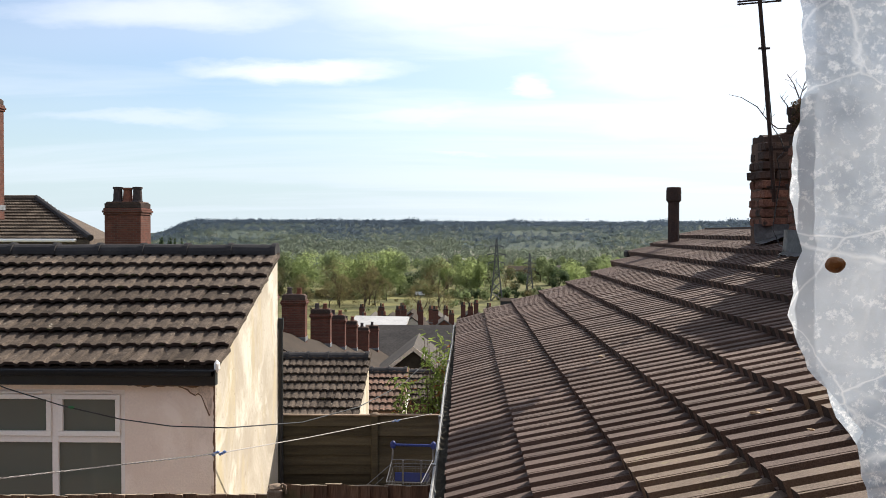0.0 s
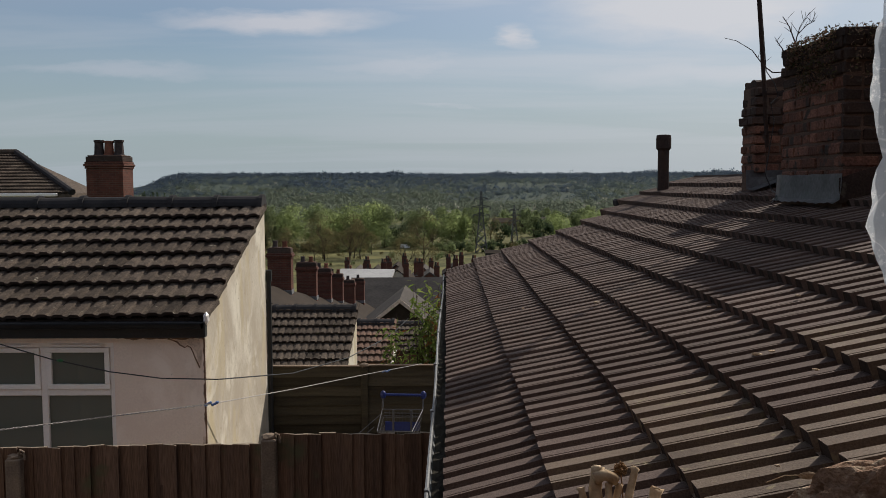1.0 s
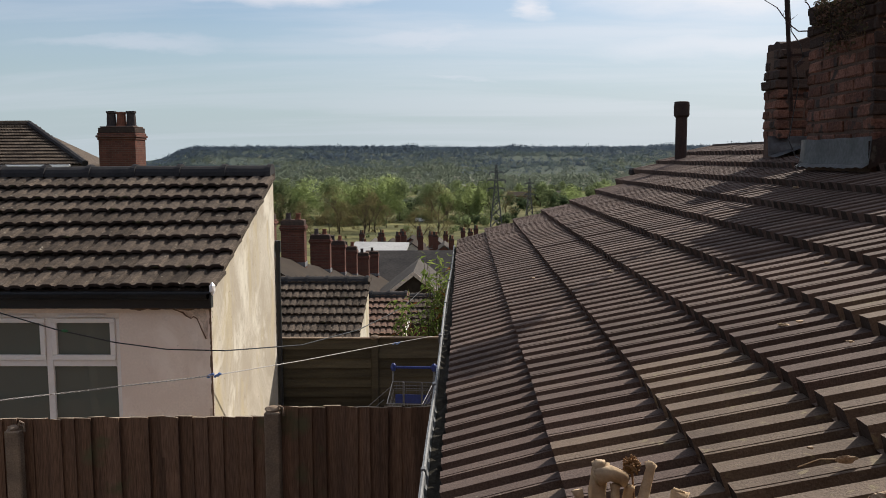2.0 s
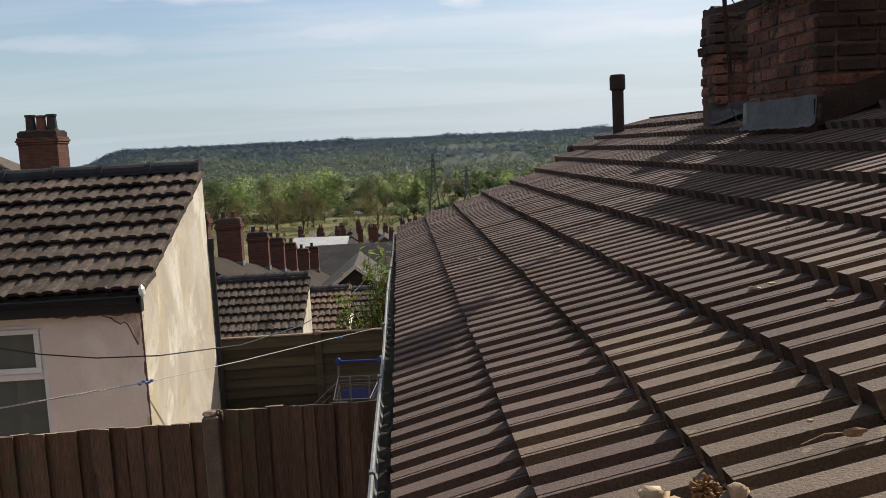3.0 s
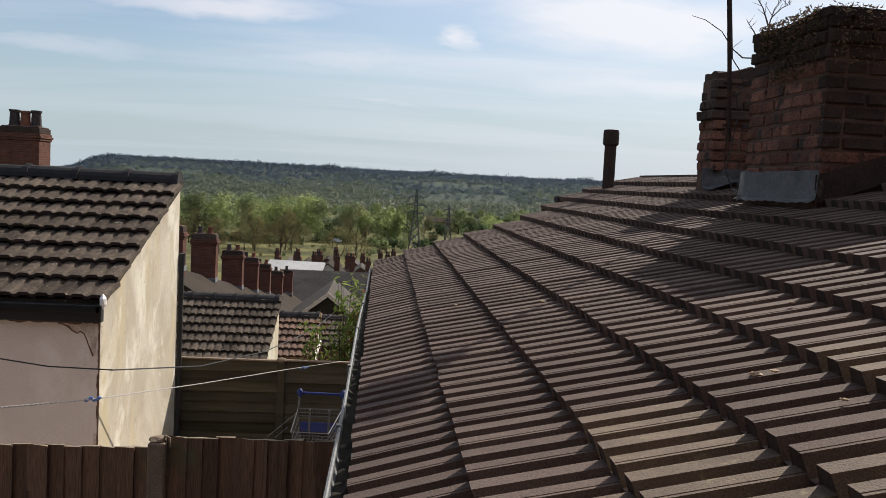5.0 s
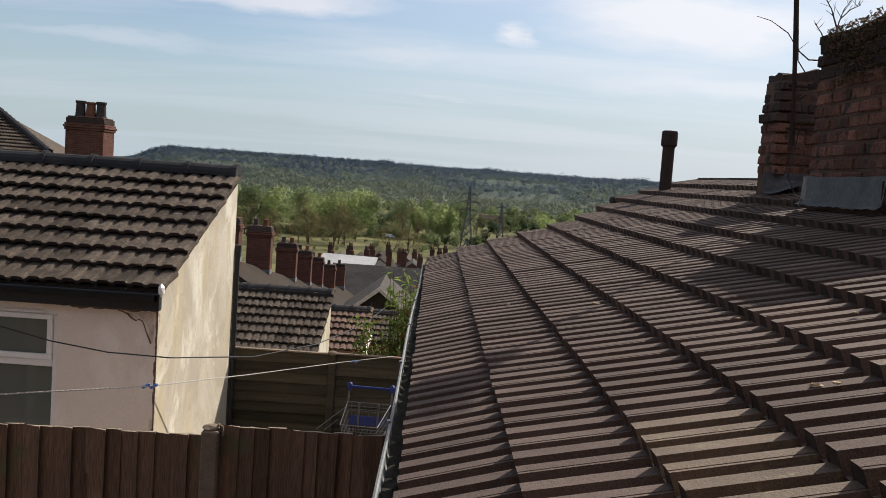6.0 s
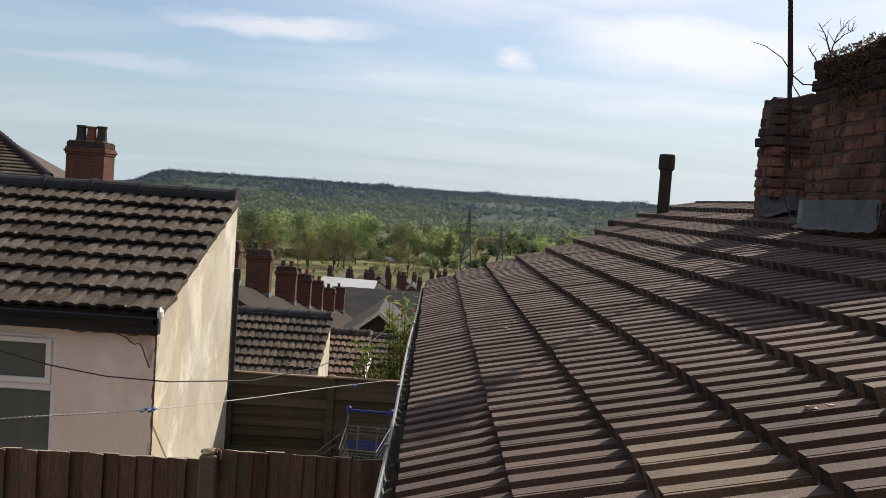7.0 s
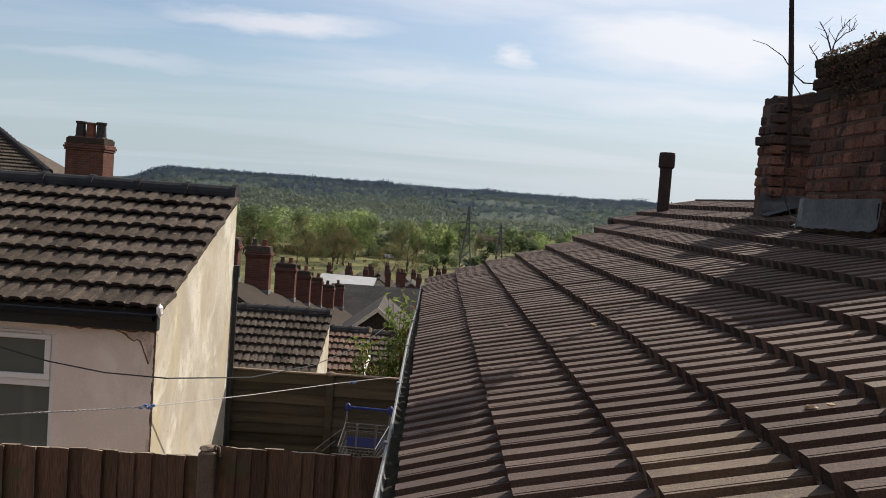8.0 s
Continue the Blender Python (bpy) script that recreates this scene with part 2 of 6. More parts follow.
def plaster(name, base, stain, pale, mould, streak, pits=0.70):
    """Old painted render: broad damp stains, paler repaired patches, run-down streaks, mould and small pits."""
    m = material(name, base, tuple(0.88 * c for c in base), 0.92, 2.2, 42, 0.35, 0.0, contrast=0.09, bump_dist=0.006)
    n, l = m.node_tree.nodes, m.node_tree.links
    p = n["Principled BSDF"]
    geo = n.new("ShaderNodeNewGeometry")

    def over(colour, scale, squash, lo, hi, amount, detail=7, twist=0.6, shift=0.0):
        mp = n.new("ShaderNodeMapping")
        mp.inputs["Scale"].default_value = squash
        mp.inputs["Location"].default_value = (shift, shift, shift)
        l.new(geo.outputs["Position"], mp.inputs[0])
        nz = n.new("ShaderNodeTexNoise")
        nz.inputs["Scale"].default_value, nz.inputs["Detail"].default_value = scale, detail
        nz.inputs["Roughness"].default_value, nz.inputs["Distortion"].default_value = 0.62, twist
        l.new(mp.outputs[0], nz.inputs[0])
        mr = n.new("ShaderNodeMapRange")
        mr.inputs["From Min"].default_value, mr.inputs["From Max"].default_value = lo, hi
        mr.inputs["To Max"].default_value = amount
        l.new(nz.outputs[0], mr.inputs[0])
        mix = n.new("ShaderNodeMix")
        mix.data_type = "RGBA"
        mix.inputs["B"].default_value = rgb(colour)
        l.new(mr.outputs[0], mix.inputs["Factor"])
        l.new(p.inputs["Base Color"].links[0].from_socket, mix.inputs["A"])
        l.new(mix.outputs["Result"], p.inputs["Base Color"])

    over(stain, 1.3, (1, 1, 0.8), 0.44, 0.60, 0.9, shift=3.1)
    over(streak, 2.6, (1, 1, 0.3), 0.50, 0.66, 0.75, shift=7.7)
    over(pale, 1.5, (1, 1, 0.7), 0.53, 0.62, 0.75, shift=11.3)
    over(mould, 11.0, (1, 1, 0.7), 0.60, 0.72, 0.5, shift=1.7)
    over(tuple(0.35 * c for c in stain), 26.0, (1, 1, 0.8), pits, pits + 0.04, 0.8, 3, 0.2, 5.9)
    return m


TILE_BROWN = material("brown_concrete_tile", (0.131, 0.097, 0.083), (0.092, 0.068, 0.059), 0.80, 2.2, 210, 0.6, 0.13, spots=(0.20, 0.17, 0.13), spot_scale=55, spot_lo=0.69, gloss=0.06, contrast=0.28)
TILE_LICHEN = material("lichened_concrete_tile", (0.162, 0.122, 0.092), (0.112, 0.084, 0.066), 0.80, 4.0, 190, 0.7, 0.10, spots=(0.19, 0.155, 0.10), spot_scale=30, spot_lo=0.62, gloss=0.1)
TILE_GREY = material("weathered_concrete_tile", (0.090, 0.070, 0.055), (0.048, 0.038, 0.031), 0.92, 6.0, 55, 0.9, 0.34, spots=(0.21, 0.185, 0.15), spot_scale=17, spot_lo=0.655, contrast=0.45, bump_dist=0.008)
TILE_RED = material("red_clay_tile", (0.155, 0.092, 0.068), (0.100, 0.070, 0.056), 0.9, 3, 60, 0.5, 0.25, spots=(0.09, 0.075, 0.06), spot_scale=6, spot_lo=0.6)
RIDGE = material("dark_ridge_tile", (0.028, 0.027, 0.029), (0.046, 0.043, 0.043), 0.8, 4, 80, 0.4, 0.15)
SLATE = material("slate", (0.100, 0.088, 0.078), (0.072, 0.064, 0.058), 0.95, 0.5, 6, 0.3, 0.1, squash=(1, 1, 3))
ROOF_DARK = material("brown_far_roof", (0.042, 0.031, 0.023), (0.030, 0.023, 0.018), 0.85, 0.4, 5, 0.3, 0.1)
ROOF_PALE = material("pale_flat_roof", (0.30, 0.295, 0.29), (0.23, 0.225, 0.22), 0.7, 0.3, 4, 0.2, 0.05)
BRICK = material("old_red_brick", (0.190, 0.092, 0.064), (0.105, 0.056, 0.044), 0.92, 9, 70, 1.0, 0.30, spots=(0.055, 0.045, 0.040), spot_scale=7, spot_lo=0.57, contrast=0.35)
SOOT = material("sooty_brick", (0.072, 0.048, 0.040), (0.045, 0.036, 0.032), 0.95, 7, 80, 0.9, 0.3, spots=(0.10, 0.085, 0.07), spot_scale=14, spot_lo=0.64)
MORTAR = material("old_mortar", (0.130, 0.088, 0.068), (0.088, 0.060, 0.049), 0.95, 8, 120, 0.8, 0.0)
HOUSE_BRICK = brickwork("house_brickwork", (0.100, 0.055, 0.042), (0.075, 0.044, 0.036), (0.10, 0.08, 0.068))
FAR_BRICK = brickwork("red_brickwork", (0.128, 0.048, 0.034), (0.086, 0.037, 0.028), (0.11, 0.075, 0.06))
TERRA = material("terracotta", (0.22, 0.085, 0.055), (0.13, 0.062, 0.045), 0.85, 9, 60, 0.3, 0.3)
SOOTY_POT = material("sooty_pot", (0.075, 0.058, 0.055), (0.045, 0.038, 0.038), 0.85, 9, 60, 0.3, 0.2)
LEAD = material("lead_sheet", (0.20, 0.205, 0.215), (0.13, 0.133, 0.14), 0.55, 6, 40, 0.3, 0.1, metal=0.3)
LEAD_DARK = material("weathered_lead", (0.23, 0.23, 0.235), (0.14, 0.14, 0.145), 0.5, 6, 40, 0.4, 0.1)
WHITE_WALL = plaster("pinkish_render", (0.90, 0.765, 0.655), (0.80, 0.665, 0.565), (0.92, 0.80, 0.70), (0.72, 0.585, 0.49), (0.83, 0.69, 0.575), 0.74)
CREAM_WALL = plaster("cream_render", (0.528, 0.471, 0.387), (0.387, 0.334, 0.264), (0.651, 0.603, 0.510), (0.299, 0.255, 0.185), (0.458, 0.378, 0.238), 0.69)
PATCH = material("bare_cement", (0.74, 0.60, 0.49), (0.48, 0.38, 0.31), 0.95, 9, 60, 0.8, 0.1)
UPVC = material("white_upvc", (0.86, 0.81, 0.765), (0.82, 0.77, 0.73), 0.35, 3, 40, 0.0, 0.02, contrast=0.03)
EARTH = material("exposed_brown_edge", (0.27, 0.165, 0.105), (0.15, 0.095, 0.065), 0.95, 18, 90, 0.9, 0.1)
BLACK = material("black_plastic", (0.014, 0.014, 0.016), (0.022, 0.021, 0.022), 0.5, 4, 40, 0.1, 0.1)
GUTTER = material("grey_gutter", (0.16, 0.165, 0.17), (0.10, 0.10, 0.10), 0.55, 6, 50, 0.3, 0.1)
GUTTER_DIRT = material("gutter_dirt", (0.022, 0.020, 0.017), (0.038, 0.034, 0.026), 0.95, 20, 90, 1.0, 0.1)
FENCE_RED = material("stained_fence_board", (0.186, 0.112, 0.074), (0.124, 0.078, 0.056), 0.88, 3, 30, 0.7, 0.26, squash=(6, 6, 0.35), spots=(0.115, 0.105, 0.062), spot_scale=2.1, spot_lo=0.60, contrast=0.35)
# pale end grain, brightened to paint the sunlit rim of the board tops
BOARD_END_LIT = material("sunlit_end_grain", (0.34, 0.28, 0.21), (0.24, 0.19, 0.14), 0.9, 14, 90, 0.5, 0.15)
# shade painted on the tile ends, which face away from the sun
TILE_EDGE_SHADE = material("shaded_tile_edge", (0.076, 0.057, 0.049), (0.052, 0.040, 0.034), 0.95, 8, 120, 0.7, 0.2)
MOSS = material("dark_moss", (0.030, 0.028, 0.016), (0.050, 0.044, 0.024), 0.97, 14, 90, 0.9, 0.1)
FENCE_DARK = material("weathered_fence_board", (0.075, 0.064, 0.043), (0.053, 0.045, 0.033), 0.9, 3, 45, 0.5, 0.3, squash=(0.6, 6, 8))
CONCRETE = material("concrete_post", (0.27, 0.205, 0.15), (0.18, 0.138, 0.105), 0.9, 8, 80, 0.6, 0.1)
SLAB = material("yard_concrete", (0.36, 0.325, 0.28), (0.26, 0.235, 0.20), 0.95, 1.2, 30, 0.6, 0.0)
STONE = material("broken_stone", (0.30, 0.19, 0.125), (0.19, 0.125, 0.09), 0.95, 22, 140, 1.0, 0.1, spots=(0.42, 0.33, 0.24), spot_scale=45, spot_lo=0.56, bump_dist=0.01)
CHIP = material("pale_broken_mortar", (0.55, 0.43, 0.30), (0.36, 0.26, 0.17), 0.95, 45, 190, 0.8, 0.3)
STRAW = material("dry_stalk", (0.52, 0.40, 0.27), (0.36, 0.25, 0.15), 0.9, 60, 200, 0.3, 0.2)
TWIG = material("bare_twig", (0.10, 0.065, 0.055), (0.07, 0.05, 0.045), 0.9, 20, 90, 0.2, 0.1)
STEEL = material("galvanised_wire", (0.126, 0.126, 0.133), (0.091, 0.091, 0.098), 0.4, 5, 40, 0.05, 0.1, metal=0.7)
BLUE = material("blue_plastic", (0.009, 0.024, 0.16), (0.007, 0.018, 0.11), 0.4, 5, 40, 0.05, 0.05)
KNOT_BLUE = material("pale_blue_cord", (0.12, 0.22, 0.48), (0.20, 0.28, 0.50), 0.8, 60, 200, 0.4, 0.1)
RUSTY = material("rusty_pole", (0.055, 0.036, 0.030), (0.035, 0.028, 0.027), 0.8, 12, 90, 0.5, 0.1)
ROPE_W = material("white_rope", (0.46, 0.43, 0.40), (0.34, 0.32, 0.30), 0.85, 90, 300, 0.5, 0.0)
VAN_W = material("white_paint", (0.75, 0.75, 0.76), (0.70, 0.70, 0.71), 0.35, 2, 20, 0.0, 0.0)
PYLON = material("pylon_steel", (0.075, 0.078, 0.08), (0.055, 0.057, 0.06), 0.6, 0.5, 4, 0.0, 0.0)
GRASS = material("valley_grass", (0.120, 0.112, 0.050), (0.066, 0.070, 0.034), 0.95, 0.05, 0.5, 0.0, 0.0, spots=(0.150, 0.140, 0.060), spot_scale=0.03, spot_lo=0.52, contrast=0.35)
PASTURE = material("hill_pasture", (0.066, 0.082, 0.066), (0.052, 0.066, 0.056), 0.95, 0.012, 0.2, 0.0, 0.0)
BARK = material("bark", (0.075, 0.058, 0.042), (0.05, 0.04, 0.03), 0.95, 1, 9, 0.5, 0.1)
LEAF_A = leafy("willow_leaf", (0.267, 0.316, 0.129), (0.202, 0.252, 0.103), 0.72)
LEAF_B = leafy("spring_leaf", (0.198, 0.237, 0.114), (0.148, 0.186, 0.089), 0.72)
LEAF_C = leafy("brown_bud_twigs", (0.155, 0.130, 0.060), (0.105, 0.095, 0.045), 0.5)
LEAF_D = leafy("dark_leaf", (0.070, 0.095, 0.045), (0.045, 0.068, 0.035), 0.45)
# aerial haze is painted into the blue-grey base colours of WOOD_A and WOOD_B
WOOD_A = leafy("hill_wood_haze_dark", (0.067, 0.090, 0.118), (0.062, 0.082, 0.108), 0.7)
WOOD_B = leafy("hill_wood_haze_green", (0.087, 0.112, 0.117), (0.080, 0.103, 0.108), 0.7)
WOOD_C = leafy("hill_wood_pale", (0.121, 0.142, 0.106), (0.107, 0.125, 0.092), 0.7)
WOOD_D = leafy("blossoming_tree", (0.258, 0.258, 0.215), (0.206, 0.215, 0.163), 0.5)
SHRUB = leafy("long_green_leaf", (0.30, 0.36, 0.10), (0.15, 0.22, 0.05), 0.5)
SHRUB_R = leafy("withered_leaf", (0.26, 0.11, 0.04), (0.16, 0.07, 0.03), 0.3)
IVY = leafy("ivy_leaf", (0.055, 0.060, 0.025), (0.17, 0.095, 0.070), 0.35)


def glass():
    m = bpy.data.materials.new("window_glass")
    m.use_nodes = True
    p = m.node_tree.nodes["Principled BSDF"]
    p.inputs["Base Color"].default_value = (0.120, 0.130, 0.112, 1)
    p.inputs["Roughness"].default_value, p.inputs["IOR"].default_value = 0.03, 1.5
    p.inputs["Specular IOR Level"].default_value = 0.35
    return m


def film_sheet():
    m = bpy.data.materials.new("torn_polythene")
    m.use_nodes = True
    n, l = m.node_tree.nodes, m.node_tree.links
    p = n["Principled BSDF"]
    p.inputs["Roughness"].default_value = 0.18
    geo = n.new("ShaderNodeNewGeometry")
    nz = n.new("ShaderNodeTexNoise")
    nz.inputs["Scale"].default_value, nz.inputs["Detail"].default_value, nz.inputs["Distortion"].default_value = 17, 6, 0.5
    l.new(geo.outputs["Position"], nz.inputs[0])
    warp = n.new("ShaderNodeVectorMath")
    warp.operation = "MULTIPLY_ADD"
    warp.inputs[1].default_value = (0.022, 0.022, 0.022)
    l.new(nz.outputs["Color"], warp.inputs[0])
    l.new(geo.outputs["Position"], warp.inputs[2])
    # creases drawn in the colour: thin pale lines that cross one another
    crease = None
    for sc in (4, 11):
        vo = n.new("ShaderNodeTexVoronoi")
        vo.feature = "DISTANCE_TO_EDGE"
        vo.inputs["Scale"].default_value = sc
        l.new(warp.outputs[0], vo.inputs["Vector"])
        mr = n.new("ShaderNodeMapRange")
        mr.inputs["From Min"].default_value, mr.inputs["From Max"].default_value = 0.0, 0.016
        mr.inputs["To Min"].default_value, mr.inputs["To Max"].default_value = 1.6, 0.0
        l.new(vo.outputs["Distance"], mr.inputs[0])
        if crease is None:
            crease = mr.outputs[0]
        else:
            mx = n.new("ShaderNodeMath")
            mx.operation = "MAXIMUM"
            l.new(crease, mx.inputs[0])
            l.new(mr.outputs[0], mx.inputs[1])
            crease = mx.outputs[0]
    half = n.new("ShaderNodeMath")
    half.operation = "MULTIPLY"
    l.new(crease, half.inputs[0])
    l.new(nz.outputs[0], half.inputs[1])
    # broad pale patches and a fine crinkle of white specks, mixed into the colour
    cloud = n.new("ShaderNodeTexNoise")
    cloud.inputs["Scale"].default_value, cloud.inputs["Detail"].default_value = 7, 3
    l.new(geo.outputs["Position"], cloud.inputs[0])
    patch = n.new("ShaderNodeMapRange")
    patch.inputs["From Min"].default_value, patch.inputs["From Max"].default_value = 0.50, 0.68
    patch.inputs["To Max"].default_value = 0.4
    l.new(cloud.outputs[0], patch.inputs[0])
    fine = n.new("ShaderNodeTexNoise")
    fine.inputs["Scale"].default_value, fine.inputs["Detail"].default_value, fine.inputs["Roughness"].default_value = 110, 6, 0.75
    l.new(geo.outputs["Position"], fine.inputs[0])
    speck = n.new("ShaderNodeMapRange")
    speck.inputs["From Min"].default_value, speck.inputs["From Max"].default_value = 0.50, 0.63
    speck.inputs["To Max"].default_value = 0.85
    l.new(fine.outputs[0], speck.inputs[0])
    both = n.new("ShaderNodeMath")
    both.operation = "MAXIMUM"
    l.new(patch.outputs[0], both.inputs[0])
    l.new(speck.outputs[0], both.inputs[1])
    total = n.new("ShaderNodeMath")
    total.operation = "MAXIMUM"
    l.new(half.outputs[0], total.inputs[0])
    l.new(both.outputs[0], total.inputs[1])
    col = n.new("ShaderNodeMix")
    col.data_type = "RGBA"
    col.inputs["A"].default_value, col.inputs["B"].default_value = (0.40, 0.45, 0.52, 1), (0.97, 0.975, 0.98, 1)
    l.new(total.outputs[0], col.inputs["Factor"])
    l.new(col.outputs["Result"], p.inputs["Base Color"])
    bp = n.new("ShaderNodeBump")
    bp.inputs["Strength"].default_value, bp.inputs["Distance"].default_value = 0.5, 0.005
    l.new(fine.outputs[0], bp.inputs["Height"])
    l.new(bp.outputs[0], p.inputs["Normal"])
    tl = n.new("ShaderNodeBsdfTranslucent")
    l.new(col.outputs["Result"], tl.inputs[0])
    tp = n.new("ShaderNodeBsdfTransparent")
    a = n.new("ShaderNodeMixShader")
    a.inputs[0].default_value = 0.6
    l.new(p.outputs[0], a.inputs[1])
    l.new(tl.outputs[0], a.inputs[2])
    b = n.new("ShaderNodeMixShader")
    mr = n.new("ShaderNodeMapRange")
    mr.inputs["From Min"].default_value, mr.inputs["From Max"].default_value = 0.35, 0.65
    mr.inputs["To Min"].default_value, mr.inputs["To Max"].default_value = 0.10, 0.35
    l.new(nz.outputs[0], mr.inputs[0])
    l.new(mr.outputs[0], b.inputs[0])
    l.new(a.outputs[0], b.inputs[1])
    l.new(tp.outputs[0], b.inputs[2])
    l.new(b.outputs[0], n["Material Output"].inputs[0])
    return m


GLASS, FILM = glass(), film_sheet()


# ---------------------------------------------------------------- mesh helpers
def mesh_of(bm, name, mat, smooth=False):
    me = bpy.data.meshes.new(name)
    bmesh.ops.recalc_face_normals(bm, faces=bm.faces)
    bm.to_mesh(me)
    bm.free()
    for m in (mat if isinstance(mat, (list, tuple)) else [mat]):
        me.materials.append(m)
    if smooth:
        me.polygons.foreach_set("use_smooth", [True] * len(me.polygons))
    return me


def raw_mesh(name, verts, faces, mats, index=None):
    me = bpy.data.meshes.new(name)
    me.from_pydata(verts, [], faces)
    for m in mats:
        me.materials.append(m)
    if index is not None:
        me.polygons.foreach_set("material_index", index)
    me.update()
    return me


def thing(name, label, category, loc=(0, 0, 0), group="", kind=""):
    ob = new(name)
    ob.empty_display_size = 0.05
    ob.location = loc
    return tagged(ob, label, category, group, kind)


def part(name, bm, mat, parent=None, label="", smooth=False):
    me = bm if isinstance(bm, bpy.types.Mesh) else mesh_of(bm, name, mat, smooth)
    ob = new(name, me)
    if parent:
        ob.parent = parent
    return tagged(ob, label)


def box(bm, x0, x1, y0, y1, z0, z1, bevel=0.0):
    vs = [bm.verts.new((x, y, z)) for x in (x0, x1) for y in (y0, y1) for z in (z0, z1)]
    fs = [bm.faces.new([vs[i] for i in f]) for f in ((0, 1, 3, 2), (4, 6, 7, 5), (0, 4, 5, 1), (2, 3, 7, 6), (0, 2, 6, 4), (1, 5, 7, 3))]
    if bevel:
        es = list({e for f in fs for e in f.edges})
        bmesh.ops.bevel(bm, geom=es, offset=bevel, segments=1, affect="EDGES")
    return bm


def cube(x0, x1, y0, y1, z0, z1, bevel=0.0):
    return box(bmesh.new(), x0, x1, y0, y1, z0, z1, bevel)


def tube(bm, pts, radii, sides=6):
    """A round bar along the points, one radius for each."""
    rings = []
    pts = [Vector(p) for p in pts]
    if not isinstance(radii, (list, tuple)):
        radii = [radii] * len(pts)
    for i, p in enumerate(pts):
        d = (pts[min(i + 1, len(pts) - 1)] - pts[max(i - 1, 0)]).normalized()
        s = d.orthogonal().normalized() if i == 0 else (s - d * s.dot(d)).normalized()
        t = d.cross(s)
        rings.append([bm.verts.new(p + radii[i] * (math.cos(a) * s + math.sin(a) * t)) for a in (2 * math.pi * k / sides for k in range(sides))])
    for a, b in zip(rings, rings[1:]):
        for k in range(sides):
            bm.faces.new((a[k], a[(k + 1) % sides], b[(k + 1) % sides], b[k]))
    bm.faces.new(rings[0][::-1])
    bm.faces.new(rings[-1])
    return bm


def lathe(bm, profile, x=0, y=0, sides=14):
    """A turned shape from (radius, height) pairs round a vertical line."""
    rings = [[bm.verts.new((x + r * math.cos(2 * math.pi * k / sides), y + r * math.sin(2 * math.pi * k / sides), z)) for k in range(sides)] for r, z in profile]
    for a, b in zip(rings, rings[1:]):
        for k in range(sides):
            bm.faces.new((a[k], a[(k + 1) % sides], b[(k + 1) % sides], b[k]))
    bm.faces.new(rings[0][::-1])
    bm.faces.new(rings[-1])
    return bm


def sag(a, b, drop, n=14):
    a, b = Vector(a), Vector(b)
    return [a.lerp(b, i / n) - Vector((0, 0, 4 * drop * (i / n) * (1 - i / n))) for i in range(n + 1)]


def lump(bm, c, r, seed, squash=(1, 1, 1), rough=0.35, sub=2):
    """An uneven stone."""
    got = bmesh.ops.create_icosphere(bm, subdivisions=sub, radius=1.0)
    off = Vector((seed * 7.31, seed * 3.17, seed * 1.93))
    for v in got["verts"]:
        k = 1 + rough * noise.noise(v.co * 1.4 + off) + 0.4 * rough * noise.noise(v.co * 4.1 + off)
        v.co = Vector(c) + Vector([v.co[i] * k * r * squash[i] for i in range(3)])
    return bm


# ---------------------------------------------------------------- ground and far land
PROFILE_Y = [-4000, -60, 0, 12.45, 12.7, 17, 37, 75, 150, 240, 330, 900, 1200, 1500, 1850, 2150, 2400, 3000, 4500]
PROFILE_Z = [6, 0.5, 0, -0.2, -2.2, -2.6, -7.4, -12.5, -20, -28, -31, -31, -25, -11, 9, 25, 28, 16, -10]


def ground_z(x, y):
    z = float(np.interp(y, PROFILE_Y, PROFILE_Z))
    if y > 1000:
        # the ridge ends on one side in a shoulder, with lower land beyond
        k = min(max((x + 0.345 * y + 60) / 150, 0), 1)
        k = k * k * (3 - 2 * k)
        low = float(np.interp(y, [1000, 1800, 2600, 4500], [-30, -18, -14, -10]))
        z = low + (z - low) * k
        z += 5 * noise.noise(Vector((x * 0.003, y * 0.003, 0))) * min((y - 1000) / 600, 1)
    elif y > 380:
        z += 0.5 * noise.noise(Vector((x * 0.02, y * 0.02, 3)))
    return z


def build_ground():
    ys = sorted(set(PROFILE_Y + [-1500, -400, -10, 6, 25, 50, 110, 195, 285, 420, 520, 620, 760] + list(range(1000, 2600, 75)) + [2800, 3400, 3900]))
    xs = [-4500, -3200, -2400, -2000] + list(range(-1700, 1701, 80)) + [2000, 2600, 3500, 4500] + [-40, -15, -8, 8, 15, 40]
    xs = sorted(set(xs))
    verts = [(x, y, ground_z(x, y)) for y in ys for x in xs]
    w = len(xs)
    faces = [(j * w + i, j * w + i + 1, (j + 1) * w + i + 1, (j + 1) * w + i) for j in range(len(ys) - 1) for i in range(w - 1)]
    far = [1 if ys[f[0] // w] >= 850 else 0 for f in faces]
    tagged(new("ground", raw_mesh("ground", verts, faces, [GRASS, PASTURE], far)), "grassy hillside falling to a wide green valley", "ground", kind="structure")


build_ground()
tagged(part("pavement", cube(-9.5, 0.3, 0.8, 12.2, -0.35, -0.02), SLAB), "worn grey concrete slab of the back yards", "yard", kind="structure")


